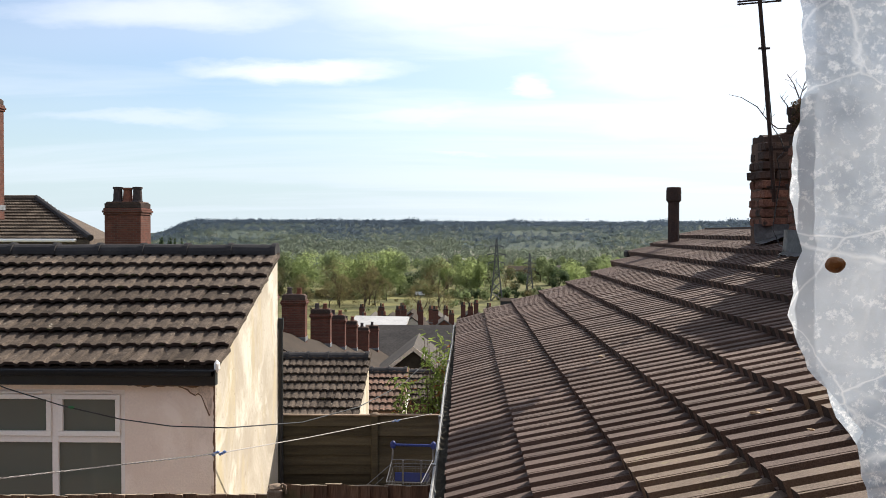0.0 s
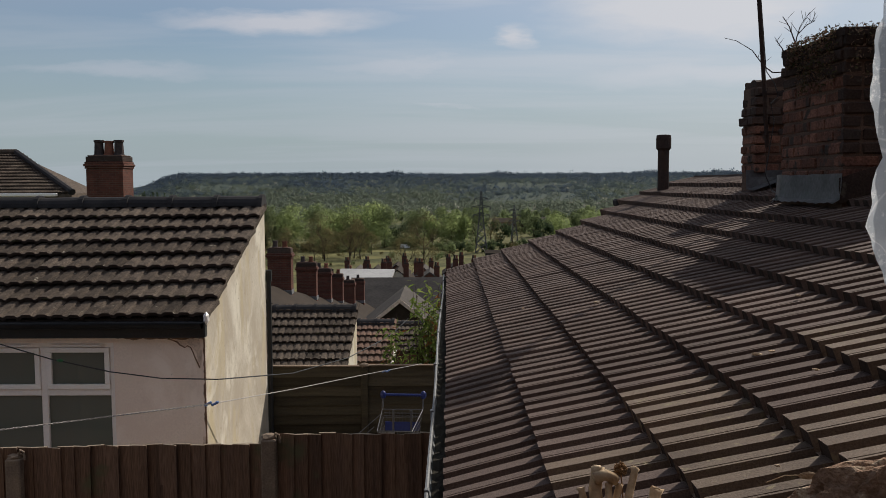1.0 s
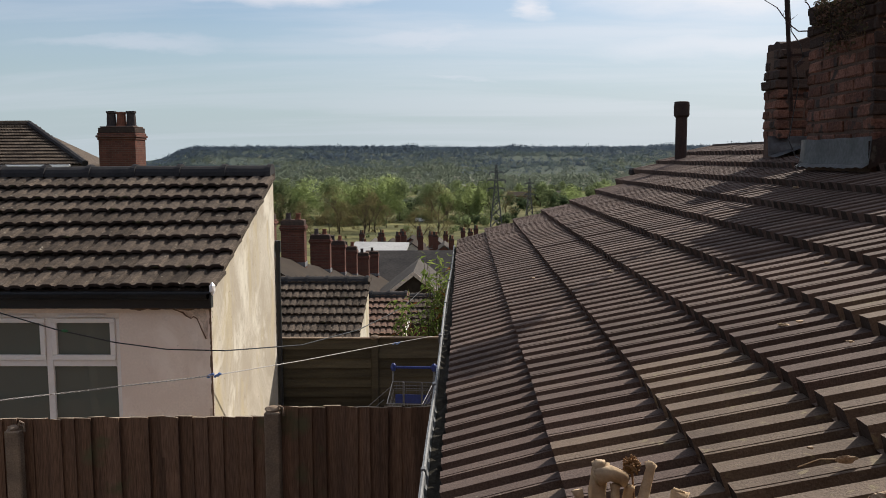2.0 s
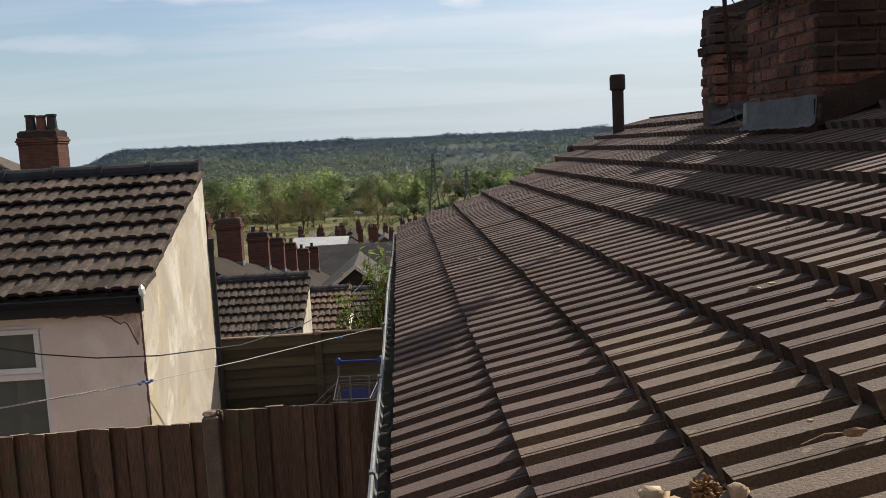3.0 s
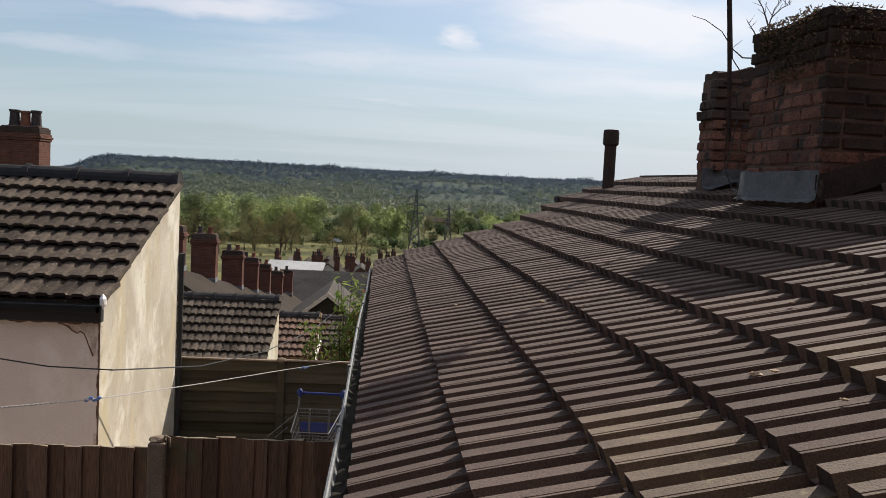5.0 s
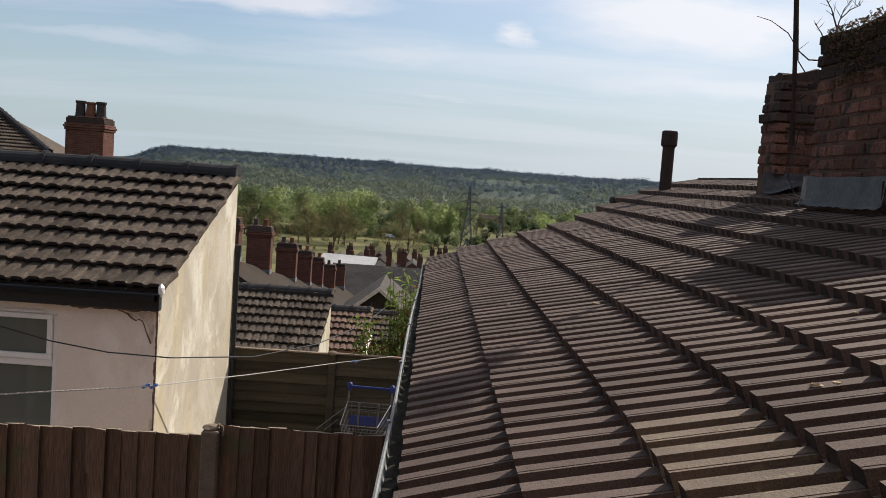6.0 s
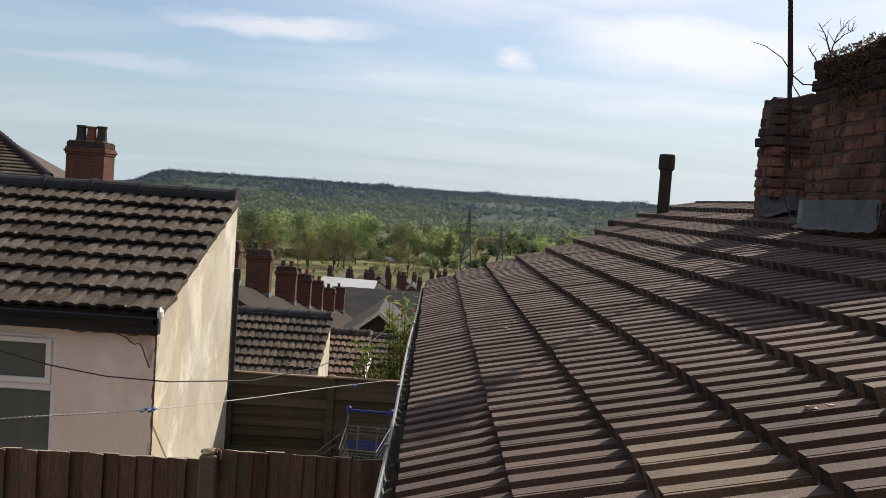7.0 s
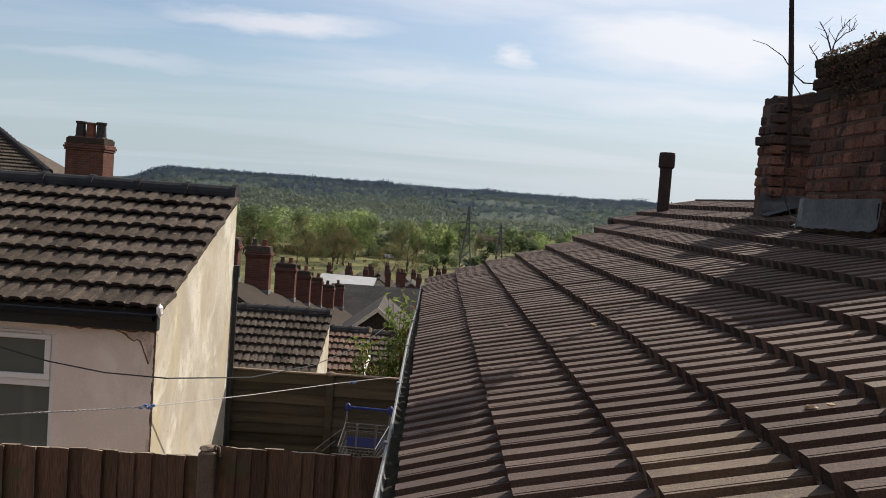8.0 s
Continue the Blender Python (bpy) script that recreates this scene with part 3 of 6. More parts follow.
def clump_crown(name, rx, rz, n, size, seed, mat, gaps=0.25, lobes=9):
    """A crown of many small leaf clumps set on uneven lobes."""
    rng = random.Random(seed)
    centres = []
    for i in range(lobes):
        a, h = rng.uniform(0, 2 * math.pi), rng.uniform(-0.75, 0.85)
        r = math.sqrt(max(0.05, 1 - h * h)) * rng.uniform(0.35, 0.75)
        centres.append((Vector((r * math.cos(a) * rx, r * math.sin(a) * rx, h * rz * 0.75)), rng.uniform(0.28, 0.5)))
    verts, faces, normals = [], [], []
    for i in range(n):
        c, s = rng.choice(centres)
        d = Vector((rng.gauss(0, 1), rng.gauss(0, 1), rng.gauss(0, 1))).normalized()
        p = c + Vector((d.x * rx * s, d.y * rx * s, d.z * rz * s)) * rng.uniform(0.7, 1.05)
        if noise.noise(p * (1.6 / rx) + Vector((seed, 0, 0))) < -gaps:
            continue
        u = Vector((rng.gauss(0, 1), rng.gauss(0, 1), rng.gauss(0, 1))).normalized()
        v = u.cross(d).normalized() if abs(u.dot(d)) < 0.98 else d.orthogonal()
        u = (u + 0.2 * d).normalized()
        q = size * rng.uniform(0.6, 1.4)
        k = len(verts)
        verts += [p - u * q, p + v * q * 0.6, p + u * q, p - v * q * 0.6]
        faces.append((k, k + 1, k + 2, k + 3))
        normals += [(d + Vector((0, 0, 0.35)) + 0.35 * u).normalized()] * 4
    me = raw_mesh(name, verts, faces, [mat])
    me.normals_split_custom_set_from_vertices(normals)
    return me


def limbs(bm, base, top, r, rng, depth, spread=0.5):
    base, top = Vector(base), Vector(top)
    mid = base.lerp(top, 0.5) + Vector((rng.uniform(-1, 1), rng.uniform(-1, 1), 0)) * (top - base).length * 0.06
    tube(bm, [base, mid, top], [r, r * 0.8, r * 0.55], 5)
    if depth:
        for k in range(3 if depth > 1 else 4):
            d = (top - base)
            side = Vector((rng.uniform(-1, 1), rng.uniform(-1, 1), rng.uniform(0.1, 0.9))).normalized()
            start = base.lerp(top, rng.uniform(0.55, 1.0))
            limbs(bm, start, start + (d.normalized() * (1 - spread) + side * spread).normalized() * d.length * rng.uniform(0.5, 0.75), r * 0.5, rng, depth - 1, spread)


def tree_kind(seed, height, rx, mat, n, size, label, gaps=0.25, bare=False, lobes=10):
    rng = random.Random(seed)
    t = thing("tree", label, "tree", group="valley trees")
    bm = bmesh.new()
    limbs(bm, (0, 0, -0.5), (0, 0, height * (0.30 if not bare else 0.4)), height * 0.022, rng, 3 if bare else 2, 0.55)
    part("trunk", bm, BARK, t)
    c = part("crown", clump_crown("crown", rx, height * 0.55, n, size, seed, mat, gaps, lobes), mat, t)
    c.location = (0, 0, height * (0.43 if not bare else 0.56))
    return t


def place_trees():
    kinds = [
        tree_kind(3, 22, 11.0, LEAF_A, 6800, 0.37, "broad willow in fresh yellow-green leaf at a field edge", gaps=0.25, lobes=34),
        tree_kind(5, 23, 9.5, LEAF_B, 6400, 0.36, "tall rounded tree in mid-green spring leaf", gaps=0.25, lobes=30),
        tree_kind(8, 18, 9.0, LEAF_C, 4600, 0.21, "half-bare brownish tree with budding twigs", 0.05, True, 12),
        tree_kind(11, 13, 7.0, LEAF_D, 2000, 0.45, "dark green bushy tree in the valley", lobes=9),
        tree_kind(14, 22, 6.0, LEAF_A, 2600, 0.45, "tall narrow poplar in pale green leaf", lobes=12),
        tree_kind(19, 27, 1.6, LEAF_D, 900, 0.6, "slender dark poplar on the skyline", lobes=9),
        tree_kind(23, 14, 8.0, LEAF_B, 700, 0.85, "rough green bush at the field's edge", lobes=12),
        tree_kind(27, 13, 8.0, LEAF_C, 700, 0.75, "rough brownish bush at the field's edge", lobes=12),
        tree_kind(31, 21, 9.5, LEAF_B, 1900, 0.80, "rounded tree in spring leaf across the valley", lobes=22),
        tree_kind(37, 19, 9.0, LEAF_A, 1700, 0.80, "pale green tree in fresh leaf across the valley", lobes=20),
    ]
    rng = random.Random(21)
    # (x, y, kind, scale): a belt along the field, bare trees in front of it, dark ones behind
    spots = [(-122, 470, 1, 1.0), (-110, 478, 0, 1.0), (-98, 466, 1, 1.02), (-86, 472, 0, 1.08), (-74, 486, 1, 0.98), (-62, 474, 0, 0.95), (-53, 470, 0, 1.12), (-43, 468, 0, 1.16),
             (-34, 474, 1, 1.0), (-27, 492, 3, 1.0), (-17, 478, 1, 0.95), (-8, 470, 4, 0.9), (2, 480, 0, 0.9), (9, 472, 4, 0.92), (16, 490, 1, 0.9), (24, 484, 2, 0.8), (31, 500, 3, 1.0),
             (-58, 405, 2, 1.15), (-47, 420, 2, 0.95), (-92, 425, 2, 0.8), (-11, 395, 2, 1.05), (-16, 330, 2, 0.75), (-9, 338, 2, 0.7), (38, 510, 2, 0.8), (-106, 430, 2, 0.9),
             (58, 520, 3, 1.0), (68, 530, 0, 0.75), (80, 545, 1, 0.7), (92, 560, 0, 0.8), (104, 555, 3, 1.0), (118, 560, 1, 0.75), (130, 570, 3, 1.1)]
    for i in range(110):
        spots.append((rng.uniform(-330, 330), rng.uniform(540, 880), rng.choice((8, 8, 9, 3, 3)), rng.uniform(0.45, 0.8)))
    for i in range(90):
        x = rng.uniform(-150, 60)
        spots.append((x, rng.uniform(440, 462) if not -34 < x < -8 else rng.uniform(478, 486), rng.choice((6, 6, 3, 7)), rng.uniform(0.28, 0.46)))
    for i in range(46):
        spots.append((rng.uniform(-70, 40), rng.uniform(300, 432), rng.choice((6, 7, 7, 6)), rng.uniform(0.08, 0.26)))
    for i in range(6):
        spots.append((-318 + 4.5 * i, 905 + rng.uniform(-5, 5), 5, rng.uniform(0.9, 1.1)))
    for i in range(16):
        spots.append((rng.uniform(-112, -36), rng.uniform(372, 432), 2, rng.uniform(0.5, 0.95)))
    for i in range(10):
        spots.append((-150 - i * 16 + rng.uniform(-4, 4), rng.uniform(440, 500), rng.choice((8, 8, 9, 2)), rng.uniform(0.8, 1.05)))
    used = set()
    for x, y, k, s in spots:
        m = pose(x, y, ground_z(x, y), 0, 0, rng.uniform(0, 360)) @ Matrix.Diagonal((s, s, s * rng.uniform(0.92, 1.08), 1))
        if k in used:
            t = copy_thing(kinds[k], Matrix.Identity(4))
        else:
            t = kinds[k]
            used.add(k)
        t.matrix_basis = m @ Matrix.Diagonal((1.1, 1.1, 1.05, 1))


place_trees()


def build_woods():
    """Far woods and hedges on the slopes, past counting: each tree a loose crown of leafy sprays."""
    rng = np.random.default_rng(4)
    shapes = []
    for s in range(10):
        n = 40
        d = rng.normal(size=(n, 3))
        d /= np.linalg.norm(d, axis=1)[:, None]
        p = d * rng.uniform(0.45, 1.0, (n, 1)) * np.array((1, 1, 0.95))
        u = rng.normal(size=(n, 3))
        u /= np.linalg.norm(u, axis=1)[:, None]
        v = np.cross(u, d)
        v /= np.linalg.norm(v, axis=1)[:, None] + 1e-6
        q = rng.uniform(0.10, 0.21, (n, 1))
        quad = np.stack((p - u * q, p + v * q * 0.8, p + u * q, p - v * q * 0.8), 1).reshape(-1, 3)
        soft = np.repeat(d * 0.25 + np.array((0, -0.25, 0.7)), 4, 0)
        shapes.append((quad, soft / np.linalg.norm(soft, axis=1)[:, None]))
    pts = []
    for i in range(17500):
        y = float(rng.uniform(880, 2300))
        x = float(rng.uniform(-0.52, 0.50)) * y
        # long open fields lie across the lower slope
        field = noise.noise(Vector((x * 0.0035, y * 0.0085, 5)))
        if y < 1720 and field < -0.36 and rng.random() < 0.8:
            continue
        pts.append((x, y, 1.0))
    for i in range(1900):
        y = float(rng.uniform(2040, 2260))
        x = float(rng.uniform(-0.33, 0.5)) * y
        clump = noise.noise(Vector((x * 0.011, 2, 7)))
        pts.append((x, y, 1.0 + max(0.0, clump) * (1.3 if x > -150 else 0.3)))
    for i in range(700):
        y = float(rng.uniform(600, 900))
        pts.append((float(rng.uniform(-0.5, 0.5)) * y, y, 0.8))
    V, N, idx = [], [], []
    for x, y, big in pts:
        p, soft = shapes[int(rng.integers(10))]
        r = float(rng.uniform(2.6, 5.2) + 3.5 * rng.random() ** 4) * big
        a = float(rng.uniform(0, 6.28))
        c, s = math.cos(a), math.sin(a)
        q = np.stack((p[:, 0] * c - p[:, 1] * s, p[:, 0] * s + p[:, 1] * c, p[:, 2] * float(rng.uniform(0.8, 1.25))), 1) * r
        V.append(q + np.array((x, y, ground_z(x, y) + r * 0.5)))
        N.append(soft)
        # farther up the slope the bluer, haze-tinted tones take over
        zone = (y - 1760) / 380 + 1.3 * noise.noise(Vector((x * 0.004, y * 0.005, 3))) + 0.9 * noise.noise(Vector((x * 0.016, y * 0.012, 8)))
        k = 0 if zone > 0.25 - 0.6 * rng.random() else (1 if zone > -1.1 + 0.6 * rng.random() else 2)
        if rng.random() < 0.035 and y < 1800:
            k = 3
        idx += [k] * (len(p) // 4)
    V = np.concatenate(V)
    me = bpy.data.meshes.new("woodland")
    me.vertices.add(len(V))
    me.vertices.foreach_set("co", V.ravel())
    me.loops.add(len(V))
    me.loops.foreach_set("vertex_index", np.arange(len(V), dtype=np.int32))
    me.polygons.add(len(V) // 4)
    me.polygons.foreach_set("loop_start", np.arange(0, len(V), 4, dtype=np.int32))
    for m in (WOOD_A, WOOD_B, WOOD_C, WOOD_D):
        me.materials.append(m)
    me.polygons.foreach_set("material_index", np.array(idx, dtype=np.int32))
    me.update()
    me.validate()
    me.normals_split_custom_set_from_vertices(np.concatenate(N))
    tagged(new("woodland", me), "dark mixed woods on the far hillside, tinted with blue haze", "woodland", kind="stuff")


build_woods()


def pylon(x, y, h):
    t = thing("pylon", "grey steel lattice electricity pylon in the valley", "pylon", (x, y, ground_z(x, y)), group="pylons")
    bm = bmesh.new()
    r = h * 0.0105

    def half(z):
        return h * float(np.interp(z / h, [0, 0.55, 1.0], [0.095, 0.035, 0.008]))

    zs = [h * k for k in (0, 0.16, 0.3, 0.42, 0.52, 0.6, 0.68, 0.76, 0.84, 0.92, 1.0)]
    for sx, sy in ((1, 1), (1, -1), (-1, 1), (-1, -1)):
        tube(bm, [(sx * half(z), sy * half(z), z) for z in zs], r, 4)
    for z0, z1 in zip(zs, zs[1:]):
        a, b = half(z0), half(z1)
        for s in (1, -1):
            tube(bm, [(-a, s * a, z0), (b, s * b, z1)], r * 0.6, 4)
            tube(bm, [(a, s * a, z0), (-b, s * b, z1)], r * 0.6, 4)
            tube(bm, [(s * a, -a, z0), (s * b, b, z1)], r * 0.6, 4)
            tube(bm, [(s * a, a, z0), (s * b, -b, z1)], r * 0.6, 4)
    part("mast", bm, PYLON, t)
    for z, w in ((0.62, 0.13), (0.75, 0.15), (0.88, 0.11)):
        bm = bmesh.new()
        for s in (1, -1):
            tube(bm, [(0, 0, z * h + h * 0.03), (s * w * h, 0, z * h)], r * 0.8, 4)
            tube(bm, [(0, 0, z * h - h * 0.01), (s * w * h, 0, z * h)], r * 0.8, 4)
            tube(bm, [(s * w * h, 0, z * h), (s * w * h, 0, z * h - h * 0.045)], r * 0.9, 4)
        part("cross_arm", bm, PYLON, t)


pylon(17.0, 436, 31)
pylon(37, 480, 23)


def far_shed(x, y, w, d, h, wall, roof, label):
    t = thing("shed", label, "shed", (x, y, ground_z(x, y)), group="valley sheds")
    part("wall", cube(-w / 2, w / 2, -d / 2, d / 2, -1, h), wall, t)
    bm = bmesh.new()
    vs = [bm.verts.new(p) for p in ((-w / 2 - .4, -d / 2 - .4, h), (w / 2 + .4, -d / 2 - .4, h), (w / 2 + .4, d / 2 + .4, h), (-w / 2 - .4, d / 2 + .4, h), (-w / 2, 0, h + d * .22), (w / 2, 0, h + d * .22))]
    for f in ((0, 1, 5, 4), (2, 3, 4, 5), (0, 4, 3), (1, 2, 5), (0, 3, 2, 1)):
        bm.faces.new([vs[i] for i in f])
    part("roof", bm, roof, t)
    for i in range(3):
        part("door", cube(-w / 2 + w * (0.12 + 0.3 * i), -w / 2 + w * (0.27 + 0.3 * i), -d / 2 - 0.06, -d / 2 + 0.02, -1, h * 0.7), BLACK, t)


far_shed(49, 690, 26, 14, 4.5, FAR_BRICK, ROOF_DARK, "long low brown shed among valley trees")
far_shed(74, 700, 20, 12, 5, FAR_BRICK, SLATE, "low brick shed with grey roof in the valley")
far_shed(22, 400, 9, 6, 2.6, BLACK, ROOF_DARK, "small dark hut beside the valley field")
far_shed(30, 396, 6, 5, 2.2, CREAM_WALL, ROOF_PALE, "small pale hut beside the valley field")
far_shed(-60, 900, 18, 10, 4.0, CREAM_WALL, ROOF_PALE, "pale far farm shed at the wood's foot")
far_shed(5, 930, 14, 9, 4.0, CREAM_WALL, ROOF_PALE, "pale far farm shed at the wood's foot")


def van():
    t = thing("van", "small white van parked in the valley field", "van", (-23, 470, ground_z(-23, 470)))
    bm = bmesh.new()
    prof = [(-2.5, 0.35), (2.45, 0.35), (2.5, 1.05), (1.75, 1.3), (1.25, 2.1), (-2.45, 2.15)]
    a = [bm.verts.new((x, -0.95, z)) for x, z in prof]
    b = [bm.verts.new((x, 0.95, z)) for x, z in prof]
    bm.faces.new(a)
    bm.faces.new(b[::-1])
    for i in range(6):
        bm.faces.new((a[i], a[(i + 1) % 6], b[(i + 1) % 6], b[i]))
    bmesh.ops.bevel(bm, geom=list(bm.edges), offset=0.08, segments=2, affect="EDGES")
    part("body", bm, VAN_W, t)
    part("side_window", cube(0.7, 1.35, -0.975, -0.94, 1.3, 1.85), GLASS, t)
    for x in (-1.6, 1.55):
        for y in (-0.85, 0.85):
            bm = bmesh.new()
            tube(bm, [(x, y - 0.1, 0.33), (x, y + 0.1, 0.33)], 0.33, 14)
            part("wheel", bm, BLACK, t)


van()


# ---------------------------------------------------------------- terraces down the hill
def pot(parent, x, y, z, h=0.45, r=0.13, mat=None, seed=0):
    bm = bmesh.new()
    lathe(bm, [(r * 1.1, z), (r * 1.12, z + 0.04), (r * 0.95, z + 0.07), (r * 0.82, z + h * 0.85), (r * 0.98, z + h * 0.87), (r * 0.98, z + h), (r * 0.7, z + h)], x, y, 12)
    return part("chimney_pot", bm, mat or TERRA, parent, smooth=False)


def far_chimney(x, y, z0, z1, w, d, pots, label, group="terrace chimneys", pot_h=0.45, mats=None):
    """A stack with a stepped head and pots; the label says how it looks."""
    t = thing("chimney", label, "chimney", (x, y, z0), group=group)
    h = z1 - z0
    bm = bmesh.new()
    box(bm, -w / 2, w / 2, -d / 2, d / 2, -0.6, h - 0.42, 0.012)
    part("shaft", bm, FAR_BRICK, t)
    for i, (a, b, o) in enumerate(((0.42, 0.34, 0.035), (0.34, 0.26, 0.07), (0.26, 0.18, 0.035), (0.18, 0.0, 0.0))):
        part("brick_band", cube(-w / 2 - o, w / 2 + o, -d / 2 - o, d / 2 + o, h - a, h - b, 0.015), FAR_BRICK if i < 3 else SOOT, t)
    bm = bmesh.new()
    box(bm, -w / 2 + 0.03, w / 2 - 0.03, -d / 2 + 0.03, d / 2 - 0.03, h, h + 0.05, 0.03)
    part("flaunching", bm, MORTAR, t)
    part("lead_flashing", cube(-w / 2 - 0.02, w / 2 + 0.02, -d / 2 - 0.02, d / 2 + 0.02, -0.25, -0.06), LEAD, t)
    for i in range(pots):
        px = (i - (pots - 1) / 2) * w / max(pots, 1) * 0.82
        pot(t, px, 0, h + 0.03, pot_h * (1.0 if i != 1 else 0.95), 0.12 if pot_h < 0.5 else 0.18, (mats[i % len(mats)] if mats else (SOOTY_POT if i % 2 == 0 else TERRA)))
    return t


def terrace():
    ridge = [(28, 0.75), (37, -0.75), (44, -1.93), (49.5, -2.82), (55, -3.65), (62, -4.8), (72, -6.0)]
    segs = list(zip(ridge, ridge[1:]))
    for (y0, z0), (y1, z1) in segs:
        t = thing("terraced_house", "brick terraced house with a brown tiled roof stepping downhill", "house", (-7.2, y0, z0), group="terraced houses")
        L, dz = y1 - y0, z1 - z0
        bm = bmesh.new()
        for s in (1, -1):
            # one thick slope on each side of the ridge
            v = [bm.verts.new(p) for p in ((0, 0, 0), (0, L, dz), (s * 4.2, L, dz - 2.7), (s * 4.2, 0, -2.7), (0, 0, -0.2), (0, L, dz - 0.2), (s * 4.2, L, dz - 2.9), (s * 4.2, 0, -2.9))]
            for f in ((0, 1, 2, 3), (7, 6, 5, 4), (0, 3, 7, 4), (1, 5, 6, 2), (3, 2, 6, 7), (0, 4, 5, 1)):
                bm.faces.new([v[i] for i in f])
        part("roof", bm, ROOF_DARK, t)
        bm = bmesh.new()
        v = [bm.verts.new(p) for p in ((-3.9, 0, -9), (3.9, 0, -9), (3.9, 0, -2.75), (0, 0, -0.25), (-3.9, 0, -2.75), (-3.9, L, dz - 9), (3.9, L, dz - 9), (3.9, L, dz - 2.75), (0, L, dz - 0.25), (-3.9, L, dz - 2.75))]
        for f in ((0, 1, 2, 3, 4), (9, 8, 7, 6, 5), (0, 5, 6, 1), (1, 6, 7, 2), (2, 7, 8, 3), (3, 8, 9, 4), (4, 9, 5, 0)):
            bm.faces.new([v[i] for i in f])
        part("wall", bm, FAR_BRICK, t)
        for k in range(2):
            w = part("window", cube(3.86, 3.93, 1.2 + 2.6 * k, 2.2 + 2.6 * k, -4.6 + dz * 0.3, -3.3 + dz * 0.3), UPVC, t)
            part("pane", cube(3.925, 3.94, 1.28 + 2.6 * k, 2.12 + 2.6 * k, -4.52 + dz * 0.3, -3.38 + dz * 0.3), GLASS, w)
    tops = [(31, 0.33, 1.6, 2), (37, -0.75, 0.95, 2), (44, -1.93, -0.30, 2), (49.5, -2.82, -1.14, 2), (55, -3.65, -2.03, 2), (62, -4.8, -3.2, 1), (69, -5.5, -3.85, 1)]
    for y, z0, z1, n in tops:
        c = far_chimney(-7.2, y, z0, z1, 1.0, 0.55, n, "dark red brick terrace chimney with short pots", pot_h=0.3)


terrace()


def terrace_aerial():
    t = thing("tv_aerial", "thin grey television aerial on a terrace chimney", "aerial", (-7.75, 30.9, 1.3))
    bm = bmesh.new()
    tube(bm, [(0, 0, -0.8), (0, 0, 1.15)], 0.022, 6)
    part("pole", bm, PYLON, t)
    bm = bmesh.new()
    tube(bm, [(-0.15, 0.1, 1.1), (0.65, -0.2, 1.18)], 0.014, 5)
    part("boom", bm, PYLON, t)
    for k in range(7):
        bm = bmesh.new()
        c = Vector((-0.12 + 0.12 * k, 0.09 - 0.045 * k, 1.105 + 0.012 * k))
        tube(bm, [c - Vector((0.06, 0.16, 0)), c + Vector((0.06, 0.16, 0))], 0.008, 4)
        part("rod", bm, PYLON, t)


terrace_aerial()


def gabled_block(x0, x1, y0, y1, eave, rise, along, wall, roof, label, group=""):
    """A plain house far off: walls, a two-sided roof with thickness, windows on the near side."""
    t = thing("house", label, "house", ((x0 + x1) / 2, (y0 + y1) / 2, eave), group=group)
    w, d = (x1 - x0) / 2, (y1 - y0) / 2
    part("wall", cube(-w, w, -d, d, -9, 0), wall, t)
    bm = bmesh.new()
    o = 0.25
    if along == "x":
        prof = [(-d - o, -0.1), (0, rise), (d + o, -0.1), (d + o, -0.28), (0, rise - 0.2), (-d - o, -0.28)]
        ends = [[bm.verts.new((s * (w + 0.1), a, b)) for a, b in prof] for s in (-1, 1)]
    else:
        prof = [(-w - o, -0.1), (0, rise), (w + o, -0.1), (w + o, -0.28), (0, rise - 0.2), (-w - o, -0.28)]
        ends = [[bm.verts.new((a, s * (d + 0.1), b)) for a, b in prof] for s in (-1, 1)]
    for i in range(6):
        bm.faces.new((ends[0][i], ends[0][(i + 1) % 6], ends[1][(i + 1) % 6], ends[1][i]))
    bm.faces.new(ends[0])
    bm.faces.new(ends[1][::-1])
    part("roof", bm, roof, t)
    for s in (-1, 1):
        bm = bmesh.new()
        if along == "x":
            tri = ((s * w, -d, 0), (s * w, d, 0), (s * w, 0, rise - 0.22), (s * (w - .2), -d, 0), (s * (w - .2), d, 0), (s * (w - .2), 0, rise - 0.22))
        else:
            tri = ((-w, s * d, 0), (w, s * d, 0), (0, s * d, rise - 0.22), (-w, s * (d - .2), 0), (w, s * (d - .2), 0), (0, s * (d - .2), rise - 0.22))
        vs = [bm.verts.new(p) for p in tri]
        for f in ((0, 1, 2), (5, 4, 3), (0, 3, 4, 1), (1, 4, 5, 2), (2, 5, 3, 0)):
            bm.faces.new([vs[i] for i in f])
        part("gable", bm, wall, t)
    for k in range(2):
        xw = -w * 0.5 + k * w
        wd = part("window", cube(xw - 0.5, xw + 0.5, -d - 0.04, -d + 0.02, -2.3, -1.0), UPVC, t)
        part("pane", cube(xw - 0.42, xw + 0.42, -d - 0.055, -d - 0.035, -2.22, -1.08), GLASS, wd)
    return t


